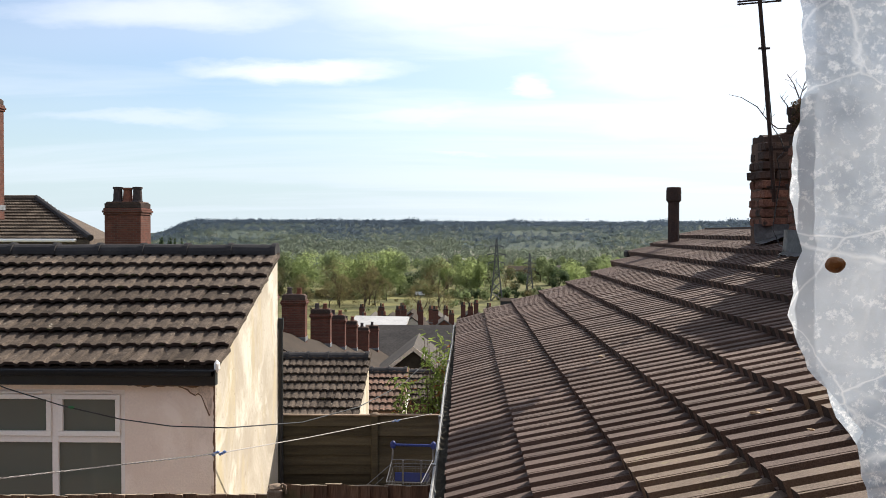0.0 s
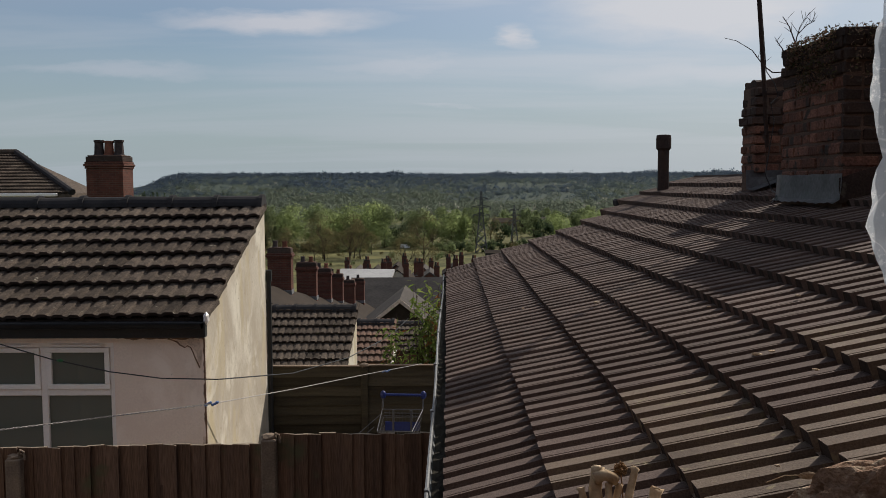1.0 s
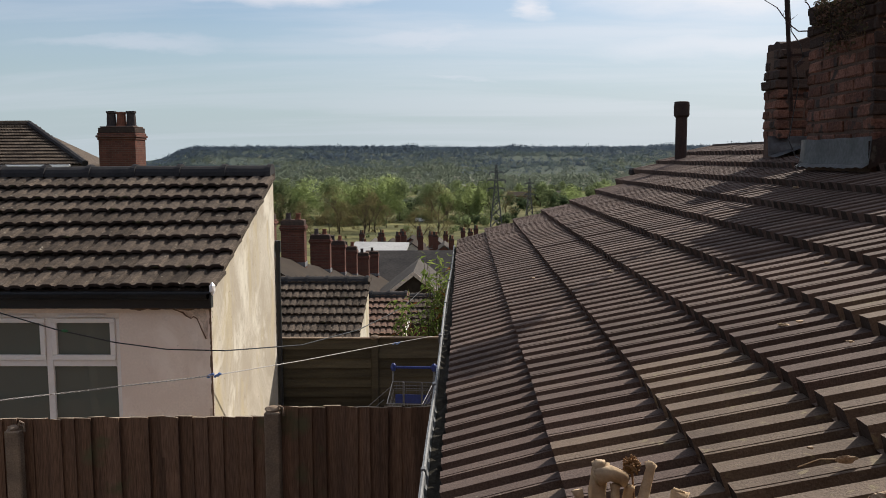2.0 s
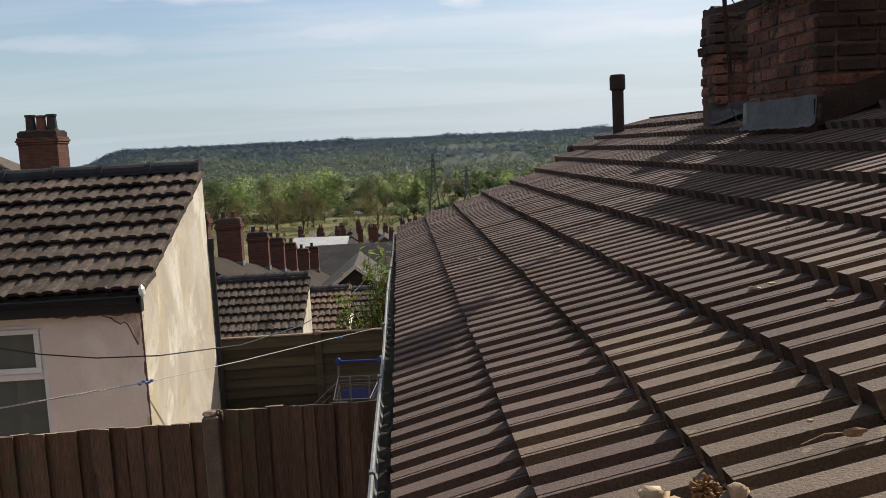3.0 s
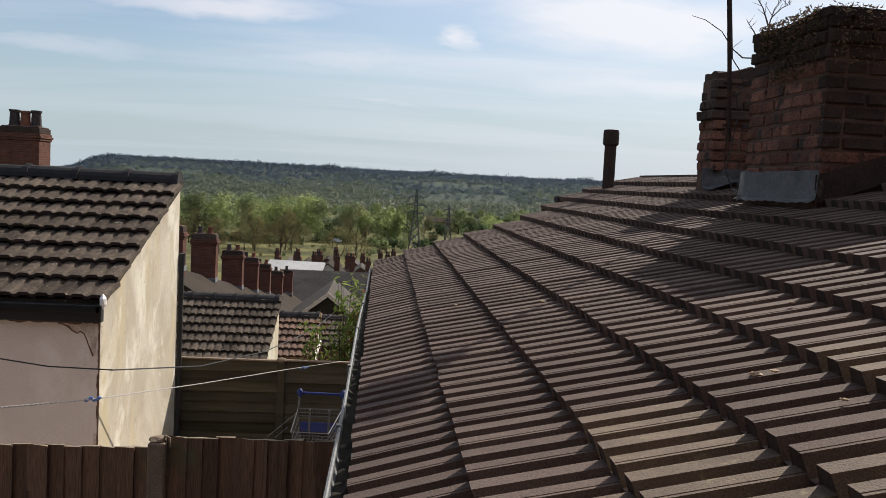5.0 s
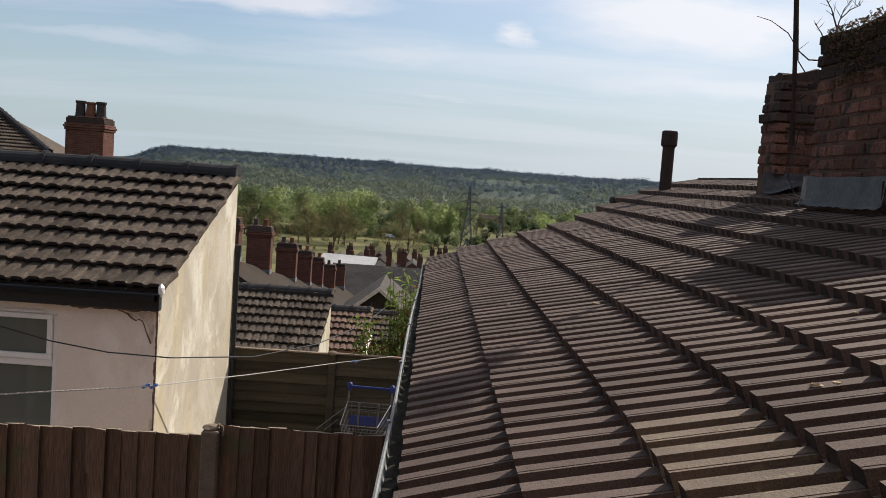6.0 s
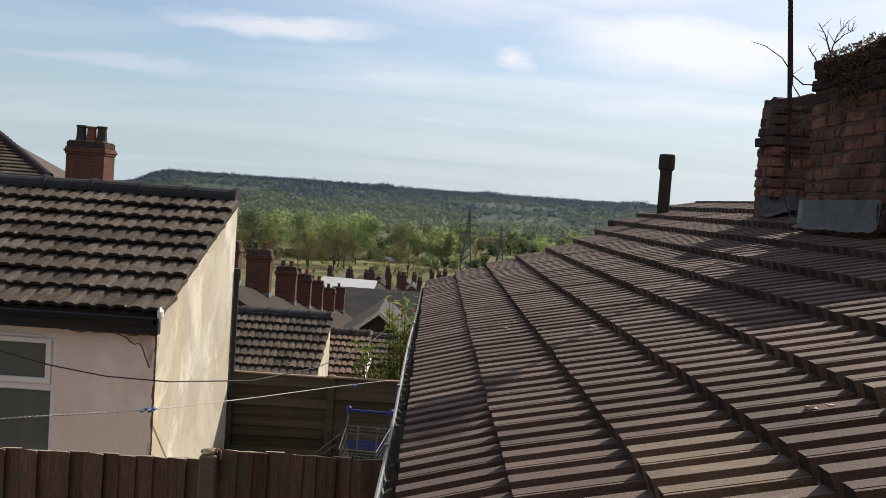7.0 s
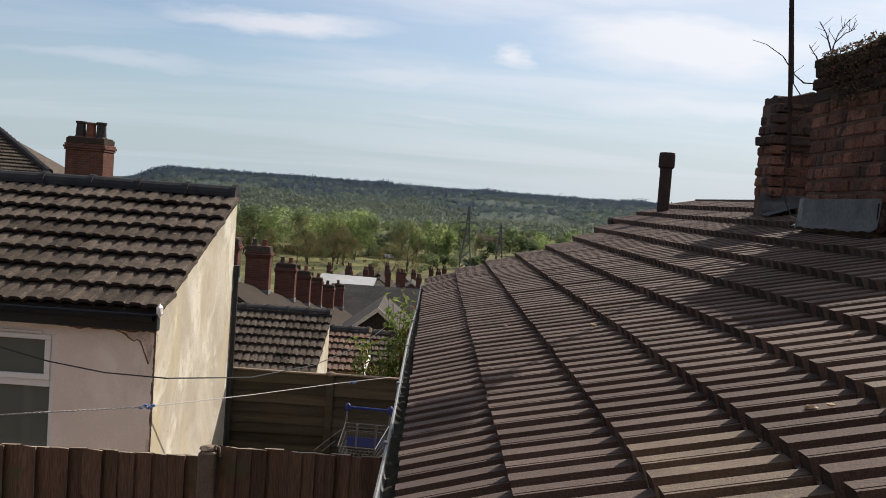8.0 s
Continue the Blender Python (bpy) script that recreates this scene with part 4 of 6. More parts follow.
gabled_block(-8.4, 3.0, 72, 80, -7.6, 3.1, "x", FAR_BRICK, SLATE, "brick house with a broad grey slate roof")
small = gabled_block(-4.3, -0.5, 42.5, 48, -3.55, 1.6, "y", ROOF_DARK, SLATE, "small slate-roofed house with pale boards on its pointed gable")
for s in (-1, 1):
    verge = bmesh.new()
    v = [verge.verts.new(p) for p in ((s * 2.15, -2.90, -0.30), (0, -2.90, 1.38), (0, -2.90, 1.60), (s * 2.15, -2.90, -0.10), (s * 2.15, -2.86, -0.30), (0, -2.86, 1.38), (0, -2.86, 1.60), (s * 2.15, -2.86, -0.10))]
    for f in ((0, 1, 2, 3), (7, 6, 5, 4), (0, 4, 5, 1), (1, 5, 6, 2), (2, 6, 7, 3), (3, 7, 4, 0)):
        verge.faces.new([v[i] for i in f])
    part("verge_board", verge, PATCH, small, "pale weathered verge board")
gabled_block(0.2, 8.5, 60, 70, -8.0, 3.0, "x", FAR_BRICK, SLATE, "brick house with a broad grey slate roof")


def flat_roofed():
    t = thing("building", "long low building with a pale flat roof", "building", (-9.6, 97, -6.75))
    part("wall", cube(-2.6, 3.2, -4, 4, -8, 0), FAR_BRICK, t)
    bm = bmesh.new()
    vs = [bm.verts.new(p) for p in ((-2.9, -4.3, 0.02), (3.4, -4.3, -0.05), (3.4, 4.3, 0.5), (-2.9, 4.3, 0.6), (-2.9, -4.3, -0.3), (3.4, -4.3, -0.3), (3.4, 4.3, 0.2), (-2.9, 4.3, 0.2))]
    for f in ((0, 1, 2, 3), (7, 6, 5, 4), (0, 4, 5, 1), (1, 5, 6, 2), (2, 6, 7, 3), (3, 7, 4, 0)):
        bm.faces.new([vs[i] for i in f])
    part("roof", bm, ROOF_PALE, t)


flat_roofed()


def far_rows():
    rng = random.Random(9)
    g = "far terraces"
    for i, (x, y) in enumerate(((-14, 140), (-8.5, 150), (-3, 146), (3, 152), (-17, 165), (-10, 172), (-4.5, 166), (1.5, 172), (7, 166), (-12.5, 152))):
        e = -12.6 if y < 160 else -13.8
        white = i == 1
        gabled_block(x - 2.4, x + 2.4, y - 4, y + 4, e, 1.9, "y", CREAM_WALL if white else FAR_BRICK, ROOF_DARK if i % 2 else SLATE,
                     "white gabled house among far terraces" if white else "far brick house with a dark roof", g)
        for k in range(2):
            far_chimney(x - 1.6 + 3.0 * k + rng.uniform(-.3, .3), y - 2 + rng.uniform(-2, 2), e + 0.6, e + 3.1 + rng.uniform(-.4, .5), 0.9, 0.6, 2, "small far brick chimney with pots", "far chimneys", 0.6)


far_rows()


# ---------------------------------------------------------------- tiled roofs
def tile_mesh(name, prof, length, lift, thick, gauge, mat):
    """One roof tile: x across, y up the slope, z out of the roof. The tail stands proud of the course below."""
    bm = bmesh.new()
    tail = [bm.verts.new((v, 0, z + lift)) for v, z in prof]
    head = [bm.verts.new((v, length, z + lift * (1 - length / gauge))) for v, z in prof]
    under = [bm.verts.new((v, 0.004, z + lift - thick)) for v, z in prof]
    for i in range(len(prof) - 1):
        bm.faces.new((tail[i], tail[i + 1], head[i + 1], head[i]))
        # the tail's front face carries the darker, painted-shade tone
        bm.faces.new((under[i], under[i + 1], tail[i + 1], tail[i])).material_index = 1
    side = [bm.verts.new((prof[-1][0], length, prof[-1][1] + lift * (1 - length / gauge) - thick))]
    bm.faces.new((tail[-1], under[-1], side[0], head[-1]))
    side = [bm.verts.new((prof[0][0], length, prof[0][1] + lift * (1 - length / gauge) - thick))]
    bm.faces.new((tail[0], head[0], side[0], under[0]))
    me = bpy.data.meshes.new(name)
    bm.normal_update()
    bm.to_mesh(me)
    bm.free()
    me.materials.append(mat)
    me.materials.append(TILE_EDGE_SHADE)
    return me


def rolled(width, waves, depth):
    """A pan-tile profile: flattish crests and pans with short sloping sides."""
    w = width / waves
    out = []
    for i in range(waves):
        for f, z in ((0.0, 0.0), (0.10, 0.08), (0.20, 0.85), (0.36, 1.0), (0.74, 0.92), (0.86, 0.10)):
            out.append((w * (i + f), depth * z))
    return out + [(width, 0.0)]


# the near roof: ribbed brown tiles, rising away from the eave on one side of the view
PITCH = math.atan2(0.0981, 0.290)
GAUGE = math.hypot(0.0981, 0.290)
TW = 0.212
RIBS = [(0.0, 0.0), (0.018, 0.0), (0.026, 0.050), (0.078, 0.050), (0.086, 0.0), (0.124, 0.0), (0.132, 0.050), (0.172, 0.050), (0.1725, 0.0455), (0.174, 0.0455), (0.1745, 0.049), (0.184, 0.049), (0.192, 0.0), (0.212, 0.0)]
SLOPE = Matrix(((0, math.cos(PITCH), -math.sin(PITCH)), (-1, 0, 0), (0, math.sin(PITCH), math.cos(PITCH)))).to_4x4()
ROW_EXTRA = [0, 0, 0, 0, 0, 1, 3, 6, 6, 6]


def near_roof():
    roof = thing("outbuilding_roof", "brown ribbed concrete tile roof with dusty worn tiles", "roof", (0, 0, 0), kind="structure")
    rng = random.Random(2)
    data = tile_mesh("tile", RIBS, 0.375, 0.040, 0.050, GAUGE, TILE_BROWN)
    eave_data = tile_mesh("tile", RIBS, 0.375, 0.020, 0.034, GAUGE, TILE_BROWN)
    mossy = tile_mesh("tile", RIBS, 0.375, 0.040, 0.050, GAUGE, TILE_LICHEN)
    mossy_eave = tile_mesh("tile", RIBS, 0.375, 0.020, 0.034, GAUGE, TILE_LICHEN)
    rest_v, rest_f, rest_i = [], [], []
    for k in range(10):
        for j in range(-ROW_EXTRA[k], 40):
            y = 9.17 - j * TW
            if y - TW < 0.80:
                continue
            at = Vector((-0.066 + 0.290 * k, y, 2.762 + 0.0981 * k)) + Vector((math.sin(PITCH), 0, -math.cos(PITCH))) * 0.079
            m = Matrix.Translation(at + Vector((rng.uniform(-.004, .004), 0, rng.uniform(-.002, .003)))) @ SLOPE @ pose(0, 0, 0, rng.uniform(-.14, .14), rng.uniform(-.2, .2), rng.uniform(-.1, .1))
            if y < 7.2:
                grown = rng.random() < 1.9 - 0.62 * (y - 0.1 * k)
                t = part("tile", (mossy if k else mossy_eave) if grown else (data if k else eave_data), None, roof)
                t.matrix_basis = m
            else:
                n = len(rest_v)
                src = data if k else eave_data
                rest_v += [m @ v.co for v in src.vertices]
                rest_f += [tuple(n + i for i in p.vertices) for p in src.polygons]
                rest_i += [p.material_index for p in src.polygons]
    far = part("far_tiles", raw_mesh("far_tiles", rest_v, rest_f, [TILE_BROWN, TILE_EDGE_SHADE], rest_i), None, roof)
    tagged(far, kind="stuff")
    # boarding below the tiles, and the slope beyond the ridge
    bm = bmesh.new()
    v = [bm.verts.new(p) for p in ((-0.03, 0.8, 2.69), (2.86, 0.8, 3.668), (2.86, 9.1, 3.668), (-0.03, 9.1, 2.69), (-0.03, 0.8, 2.60), (2.86, 0.8, 3.578), (2.86, 9.1, 3.578), (-0.03, 9.1, 2.60))]
    for f in ((0, 1, 2, 3), (7, 6, 5, 4), (0, 4, 5, 1), (1, 5, 6, 2), (2, 6, 7, 3), (3, 7, 4, 0)):
        bm.faces.new([v[i] for i in f])
    part("boarding", bm, FENCE_DARK, roof, "dark timber boarding")
    bm = bmesh.new()
    v = [bm.verts.new(p) for p in ((2.87, 0.8, 3.74), (5.6, 0.8, 2.8), (5.6, 10.3, 2.8), (2.87, 10.3, 3.74), (2.87, 0.8, 3.60), (5.6, 0.8, 2.7), (5.6, 10.3, 2.7), (2.87, 10.3, 3.60))]
    for f in ((0, 1, 2, 3), (7, 6, 5, 4), (0, 4, 5, 1), (1, 5, 6, 2), (2, 6, 7, 3), (3, 7, 4, 0)):
        bm.faces.new([v[i] for i in f])
    part("back_slope", bm, TILE_BROWN, roof)
    # mortar verge bits
    bm = bmesh.new()
    box(bm, 1.95, 2.25, 10.28, 10.5, 3.38, 3.47, 0.02)
    part("verge_piece", bm, RIDGE, roof, "broken dark verge tile")
    tagged(part("wall_outbuilding", cube(0.06, 5.4, 0.82, 9.0, -0.4, 2.66), FAR_BRICK), "red brick outbuilding wall under the tiled roof", "wall", kind="structure")


near_roof()


def gutter():
    t = thing("gutter", "grey half-round gutter choked with dark dirt", "gutter", (0, 0, 0))
    bm = bmesh.new()
    cx, cz, r = -0.062, 2.700, 0.052
    arc = [(cx + r * math.cos(a), cz + r * math.sin(a)) for a in (math.pi + math.pi * k / 8 for k in range(9))]
    inner = [(cx + (r - .005) * math.cos(a), cz + (r - .005) * math.sin(a)) for a in (2 * math.pi - math.pi * k / 8 for k in range(9))]
    lip = [(arc[0][0] - 0.006, cz + 0.006), (arc[0][0], cz + 0.008), (inner[-1][0], cz + 0.004)]
    prof = arc + inner + [lip[2], lip[1], lip[0]]
    n = 30
    rows = []
    for i in range(n + 1):
        y = 0.8 + 8.3 * i / n
        w = 0.004 * math.sin(y * 1.9) + 0.03 * max(0, (y - 4.5) / 4.6)
        rows.append([bm.verts.new((x + w, y, z + 0.003 * math.sin(y * 2.7))) for x, z in prof])
    for a, b in zip(rows, rows[1:]):
        for k in range(len(prof)):
            bm.faces.new((a[k], a[(k + 1) % len(prof)], b[(k + 1) % len(prof)], b[k]))
    part("channel", bm, GUTTER, t)
    bm = bmesh.new()
    rng = random.Random(6)
    rows = []
    for i in range(90):
        y = 0.82 + 8.2 * i / 89
        w = 0.03 * max(0, (y - 4.5) / 4.6)
        rows.append([bm.verts.new((cx + x + w, y, cz - 0.018 + rng.uniform(-.008, .01))) for x in (-0.042, -0.02, 0.0, 0.02, 0.042)])
    for a, b in zip(rows, rows[1:]):
        for k in range(4):
            bm.faces.new((a[k], a[k + 1], b[k + 1], b[k]))
    part("dirt", bm, GUTTER_DIRT, t, "dark moss and silt")
    for y in (1.6, 2.6, 3.55, 4.5, 5.5, 6.5, 7.5, 8.5):
        w = 0.03 * max(0, (y - 4.5) / 4.6)
        part("bracket", cube(cx - r - 0.012 + w, cx - r + 0.004 + w, y - 0.014, y + 0.014, cz - 0.03, cz + 0.014, 0.003), GUTTER, t)


gutter()


def flue():
    t = thing("flue_pipe", "dark rusty metal flue pipe with a wider collar", "flue pipe", (2.36, 9.7, 3.55))
    bm = bmesh.new()
    lathe(bm, [(0.062, -0.1), (0.062, 0.47)], 0, 0, 16)
    part("pipe", bm, RUSTY, t, smooth=False)
    bm = bmesh.new()
    lathe(bm, [(0.066, 0.47), (0.083, 0.49), (0.083, 0.60), (0.078, 0.635), (0.06, 0.64)], 0, 0, 16)
    part("collar", bm, RUSTY, t)


flue()


# ---------------------------------------------------------------- near chimneys, brick by brick
def brick_data(name, w, h, d, seed, mat):
    rng = random.Random(seed)
    bm = box(bmesh.new(), -w / 2, w / 2, 0, d, -h / 2, h / 2, 0.008)
    for v in bm.verts:
        v.co += Vector((rng.uniform(-.004, .004), rng.uniform(-.005, .005), rng.uniform(-.004, .004)))
    me = bpy.data.meshes.new(name)
    bmesh.ops.recalc_face_normals(bm, faces=bm.faces)
    bm.to_mesh(me)
    bm.free()
    me.materials.append(mat)
    return me


BL, BH, COURSE = 0.213, 0.064, 0.0765
LONG = [brick_data("brick", BL, BH, 0.09, s, BRICK) for s in range(3)]
SHORT = [brick_data("brick", 0.103, BH, 0.09, s + 5, BRICK) for s in range(2)]
LONG_S = [brick_data("brick", BL, BH, 0.09, s + 9, SOOT) for s in range(2)]
SHORT_S = [brick_data("brick", 0.103, BH, 0.09, s + 13, SOOT) for s in range(2)]


def brick_face(parent, origin, along, inward, length, z0, courses, rng, sooty=99, start=0, proud=None, worn=0.005):
    """Courses of single bricks on one face. origin: the foot of one end; along and inward: the face's directions."""
    along, inward = Vector(along), Vector(inward)
    rot = Matrix((along, inward, along.cross(inward))).transposed().to_4x4()
    for c in range(courses):
        z = z0 + COURSE * (c + 0.5)
        x = 0.0
        odd = (c + start) % 2
        first = True
        while x < length - 0.03:
            short = (first and odd) or (length - x < 0.17) or (c % 4 == 3 and rng.random() < 0.5)
            first = False
            w = 0.103 if short else BL
            if x + w > length + 0.03:
                short, w = True, 0.103
            s = c >= sooty
            data = rng.choice((SHORT_S if s else SHORT) if short else (LONG_S if s else LONG))
            out = (proud or {}).get(c, 0.0) + rng.uniform(-worn, worn)
            p = Vector(origin) + along * (x + w / 2) - inward * out
            ob = part("brick", data, None, parent)
            ob.matrix_basis = Matrix.Translation((p.x, p.y, z)) @ rot @ pose(0, 0, 0, rng.uniform(-.8, .8), rng.uniform(-.6, .6), rng.uniform(-.8, .8))
            x += w + 0.012


def main_chimney():
    rng = random.Random(31)
    x0, x1, y0, y1, zb = 2.22, 3.15, 4.99, 5.91, 3.66
    t = thing("brick_chimney", "old red brick chimney with sooty oversailing head and creeper", "chimney", (0, 0, 0))
    n = 11
    top = zb + COURSE * n
    part("core", cube(x0 + 0.0085, x1 - 0.0085, y0 + 0.0085, y1 - 0.0085, 3.2, top), MORTAR, t, "crumbling pale mortar")
    proud = {8: 0.0, 9: 0.018, 10: 0.010}
    brick_face(t, (x0, y1, 0), (0, -1, 0), (1, 0, 0), y1 - y0, zb, n, rng, 8, 0, proud)
    brick_face(t, (x0, y0, 0), (1, 0, 0), (0, 1, 0), x1 - x0, zb, n, rng, 2, 1, proud)
    brick_face(t, (x1, y1, 0), (-1, 0, 0), (0, -1, 0), x1 - x0, zb, n, rng, 8, 1, proud)
    brick_face(t, (x1, y0, 0), (0, 1, 0), (-1, 0, 0), y1 - y0, zb, n, rng, 8, 0, proud)
    # weathered cap of mortar
    bm = bmesh.new()
    box(bm, x0 - 0.01, x1 + 0.01, y0 - 0.01, y1 + 0.01, top - 0.01, top + 0.025)
    bmesh.ops.subdivide_edges(bm, edges=list(bm.edges), cuts=5, use_grid_fill=True)
    for v in bm.verts:
        v.co.z += 0.03 * noise.noise(v.co * 5) if v.co.z > top else 0
    part("cap", bm, SOOT, t, "sooty mortar cap")
    # lead at the foot: an apron on the low side, stepped pieces up the slope
    bm = bmesh.new()
    ys = [y0 - 0.03 + (y1 - y0 + 0.06) * i / 48 for i in range(49)]
    prof = [(x0 - 0.012, 3.705), (x0 - 0.014, 3.66), (x0 - 0.018, 3.60), (x0 - 0.024, 3.555), (x0 - 0.04, 3.545), (x0 - 0.06, 3.536)]
    rows = [[bm.verts.new((x + 0.004 * noise.noise(Vector((y * 6, z * 6, 1))), y, z + 0.008 * noise.noise(Vector((y * 5, x * 9, 4))) + (0.003 * math.sin(y * 59) if z < 3.54 else 0))) for x, z in prof] for y in ys]
    for a, b in zip(rows, rows[1:]):
        for i in range(len(prof) - 1):
            bm.faces.new((a[i], a[i + 1], b[i + 1], b[i]))
    bmesh.ops.solidify(bm, geom=list(bm.faces), thickness=0.004)
    part("lead_apron", bm, LEAD_DARK, t, "dull grey lead apron")
    bm = bmesh.new()
    v = [bm.verts.new(p) for p in ((x0 - 0.02, y0 - 0.012, 3.53), (x0 - 0.02, y0 - 0.012, 3.68), (x1, y0 - 0.012, 3.99), (x1, y0 - 0.012, 3.84))]
    bm.faces.new(v)
    bmesh.ops.subdivide_edges(bm, edges=list(bm.edges), cuts=6, use_grid_fill=True)
    for q in bm.verts:
        q.co.y += 0.012 * noise.noise(q.co * 8)
    bmesh.ops.solidify(bm, geom=list(bm.faces), thickness=0.006)
    part("mortar_fillet", bm, SOOT, t, "rough sooty mortar fillet")
    # creeper hanging over the head, and bare twigs
    rng2 = random.Random(8)
    verts, faces = [], []
    for i in range(2100):
        u = rng2.random()
        if u < 0.62:
            y = y0 + 0.05 + 0.70 * rng2.random() ** 0.85
            drop = rng2.random() ** 1.3 * (0.34 if y < 5.58 else 0.16)
            p = Vector((x0 - 0.02 - 0.03 * rng2.random(), y, top + 0.045 - drop))
        elif u < 0.8:
            x = x0 + 0.5 * rng2.random()
            p = Vector((x, y0 - 0.03 - 0.05 * rng2.random(), top + 0.04 - 0.3 * rng2.random() ** 1.5))
        else:
            p = Vector((x0 + 0.4 * rng2.random(), y0 + 0.1 + 0.6 * rng2.random(), top + 0.03 + 0.06 * rng2.random()))
        a = Vector((rng2.gauss(0, 1), rng2.gauss(0, 1), rng2.gauss(0, 1))).normalized()
        b = a.orthogonal().normalized()
        q = rng2.uniform(0.006, 0.013)
        k = len(verts)
        verts += [p - a * q, p + b * q * .7, p + a * q * 1.2, p - b * q * .7]
        faces.append((k, k + 1, k + 2, k + 3))
    part("creeper", raw_mesh("creeper", verts, faces, [IVY]), None, t, "dark creeper with reddish tips")
    stems = [((2.26, 5.83, 4.49), (2.28, 5.85, 4.611), (2.304, 5.85, 4.694), (2.36, 5.84, 4.78)), ((2.27, 5.85, 4.59), (2.231, 5.85, 4.689), (2.19, 5.86, 4.76)), ((2.22, 5.85, 4.48), (2.19, 5.86, 4.55), (2.147, 5.87, 4.608)),
             ((2.22, 5.85, 4.39), (2.127, 5.85, 4.388), (2.066, 5.85, 4.433), (1.988, 5.85, 4.535), (1.882, 5.85, 4.598), (1.797, 5.85, 4.618)), ((2.29, 5.85, 4.64), (2.35, 5.86, 4.70), (2.41, 5.87, 4.73))]
    for pts in stems:
        bm = bmesh.new()
        pts = [Vector(p) for p in pts]
        m = len(pts) - 1
        tube(bm, pts, [0.0055 - 0.004 * k / m for k in range(m + 1)], 4)
        twig = part("twig", bm, TWIG, t, "bare budding twig")
        for k in range(m * 3 if m < 4 else 2):
            a = rng2.random() * m
            p = pts[int(a)].lerp(pts[int(a) + 1], a % 1)
            bm = bmesh.new()
            tube(bm, [p, p + Vector((rng2.uniform(-.05, .05), rng2.uniform(-.05, .05), rng2.uniform(0.02, .08)))], [0.0022, 0.001], 4)
            part("shoot", bm, TWIG, twig)


main_chimney()


def far_stack():
    rng = random.Random(17)
    x0, x1, y0, y1, zb = 2.41, 3.2, 7.0, 7.28, 3.73
    t = thing("brick_chimney", "lower crumbling brick chimney with an aerial bracket and lead flashing", "chimney", (0, 0, 0))
    n = 9
    top = zb + COURSE * n
    part("core", cube(x0 + 0.0085, x1 - 0.0085, y0 + 0.0085, y1 - 0.0085, 3.2, top), MORTAR, t, "crumbling pale mortar")
    proud = {5: 0.03, 6: 0.002, 7: -0.006, 8: -0.015}
    brick_face(t, (x0, y0, 0), (1, 0, 0), (0, 1, 0), x1 - x0, zb, n, rng, 5, 0, proud, 0.006)
    brick_face(t, (x0, y1, 0), (0, -1, 0), (1, 0, 0), y1 - y0, zb, n, rng, 5, 1, proud, 0.006)
    brick_face(t, (x1, y0, 0), (0, 1, 0), (-1, 0, 0), y1 - y0, zb, n, rng, 5, 1, proud, 0.006)
    # worn top courses and crumbled mortar
    bm = bmesh.new()
    box(bm, x0 + 0.02, x1, y0 + 0.01, y1, top - 0.02, top + 0.05)
    bmesh.ops.subdivide_edges(bm, edges=list(bm.edges), cuts=5, use_grid_fill=True)
    for v in bm.verts:
        if v.co.z > top:
            v.co.z += 0.10 * (v.co.x - x0 - 0.05) + 0.05 * noise.noise(v.co * 7)
    part("cap", bm, SOOT, t, "crumbled sooty mortar cap")
    bm = bmesh.new()
    xs = [x0 - 0.06 + 0.86 * i / 14 for i in range(15)]
    rows = []
    for k, x in enumerate(xs):
        zr = 2.784 + 0.338 * x
        rows.append([bm.verts.new((x, y0 - a, z + 0.006 * noise.noise(Vector((x * 9, a * 20, 2))))) for a, z in ((0.012, max(3.755, zr + 0.03)), (0.02, max(3.70, zr + 0.028)), (0.04, zr + 0.026), (0.16, zr + 0.020), (0.2, zr + 0.016))])
    for a, b in zip(rows, rows[1:]):
        for i in range(4):
            bm.faces.new((a[i], a[i + 1], b[i + 1], b[i]))
    bmesh.ops.solidify(bm, geom=list(bm.faces), thickness=0.004)
    part("lead_flashing", bm, LEAD, t, "bright dull-grey lead flashing")


far_stack()


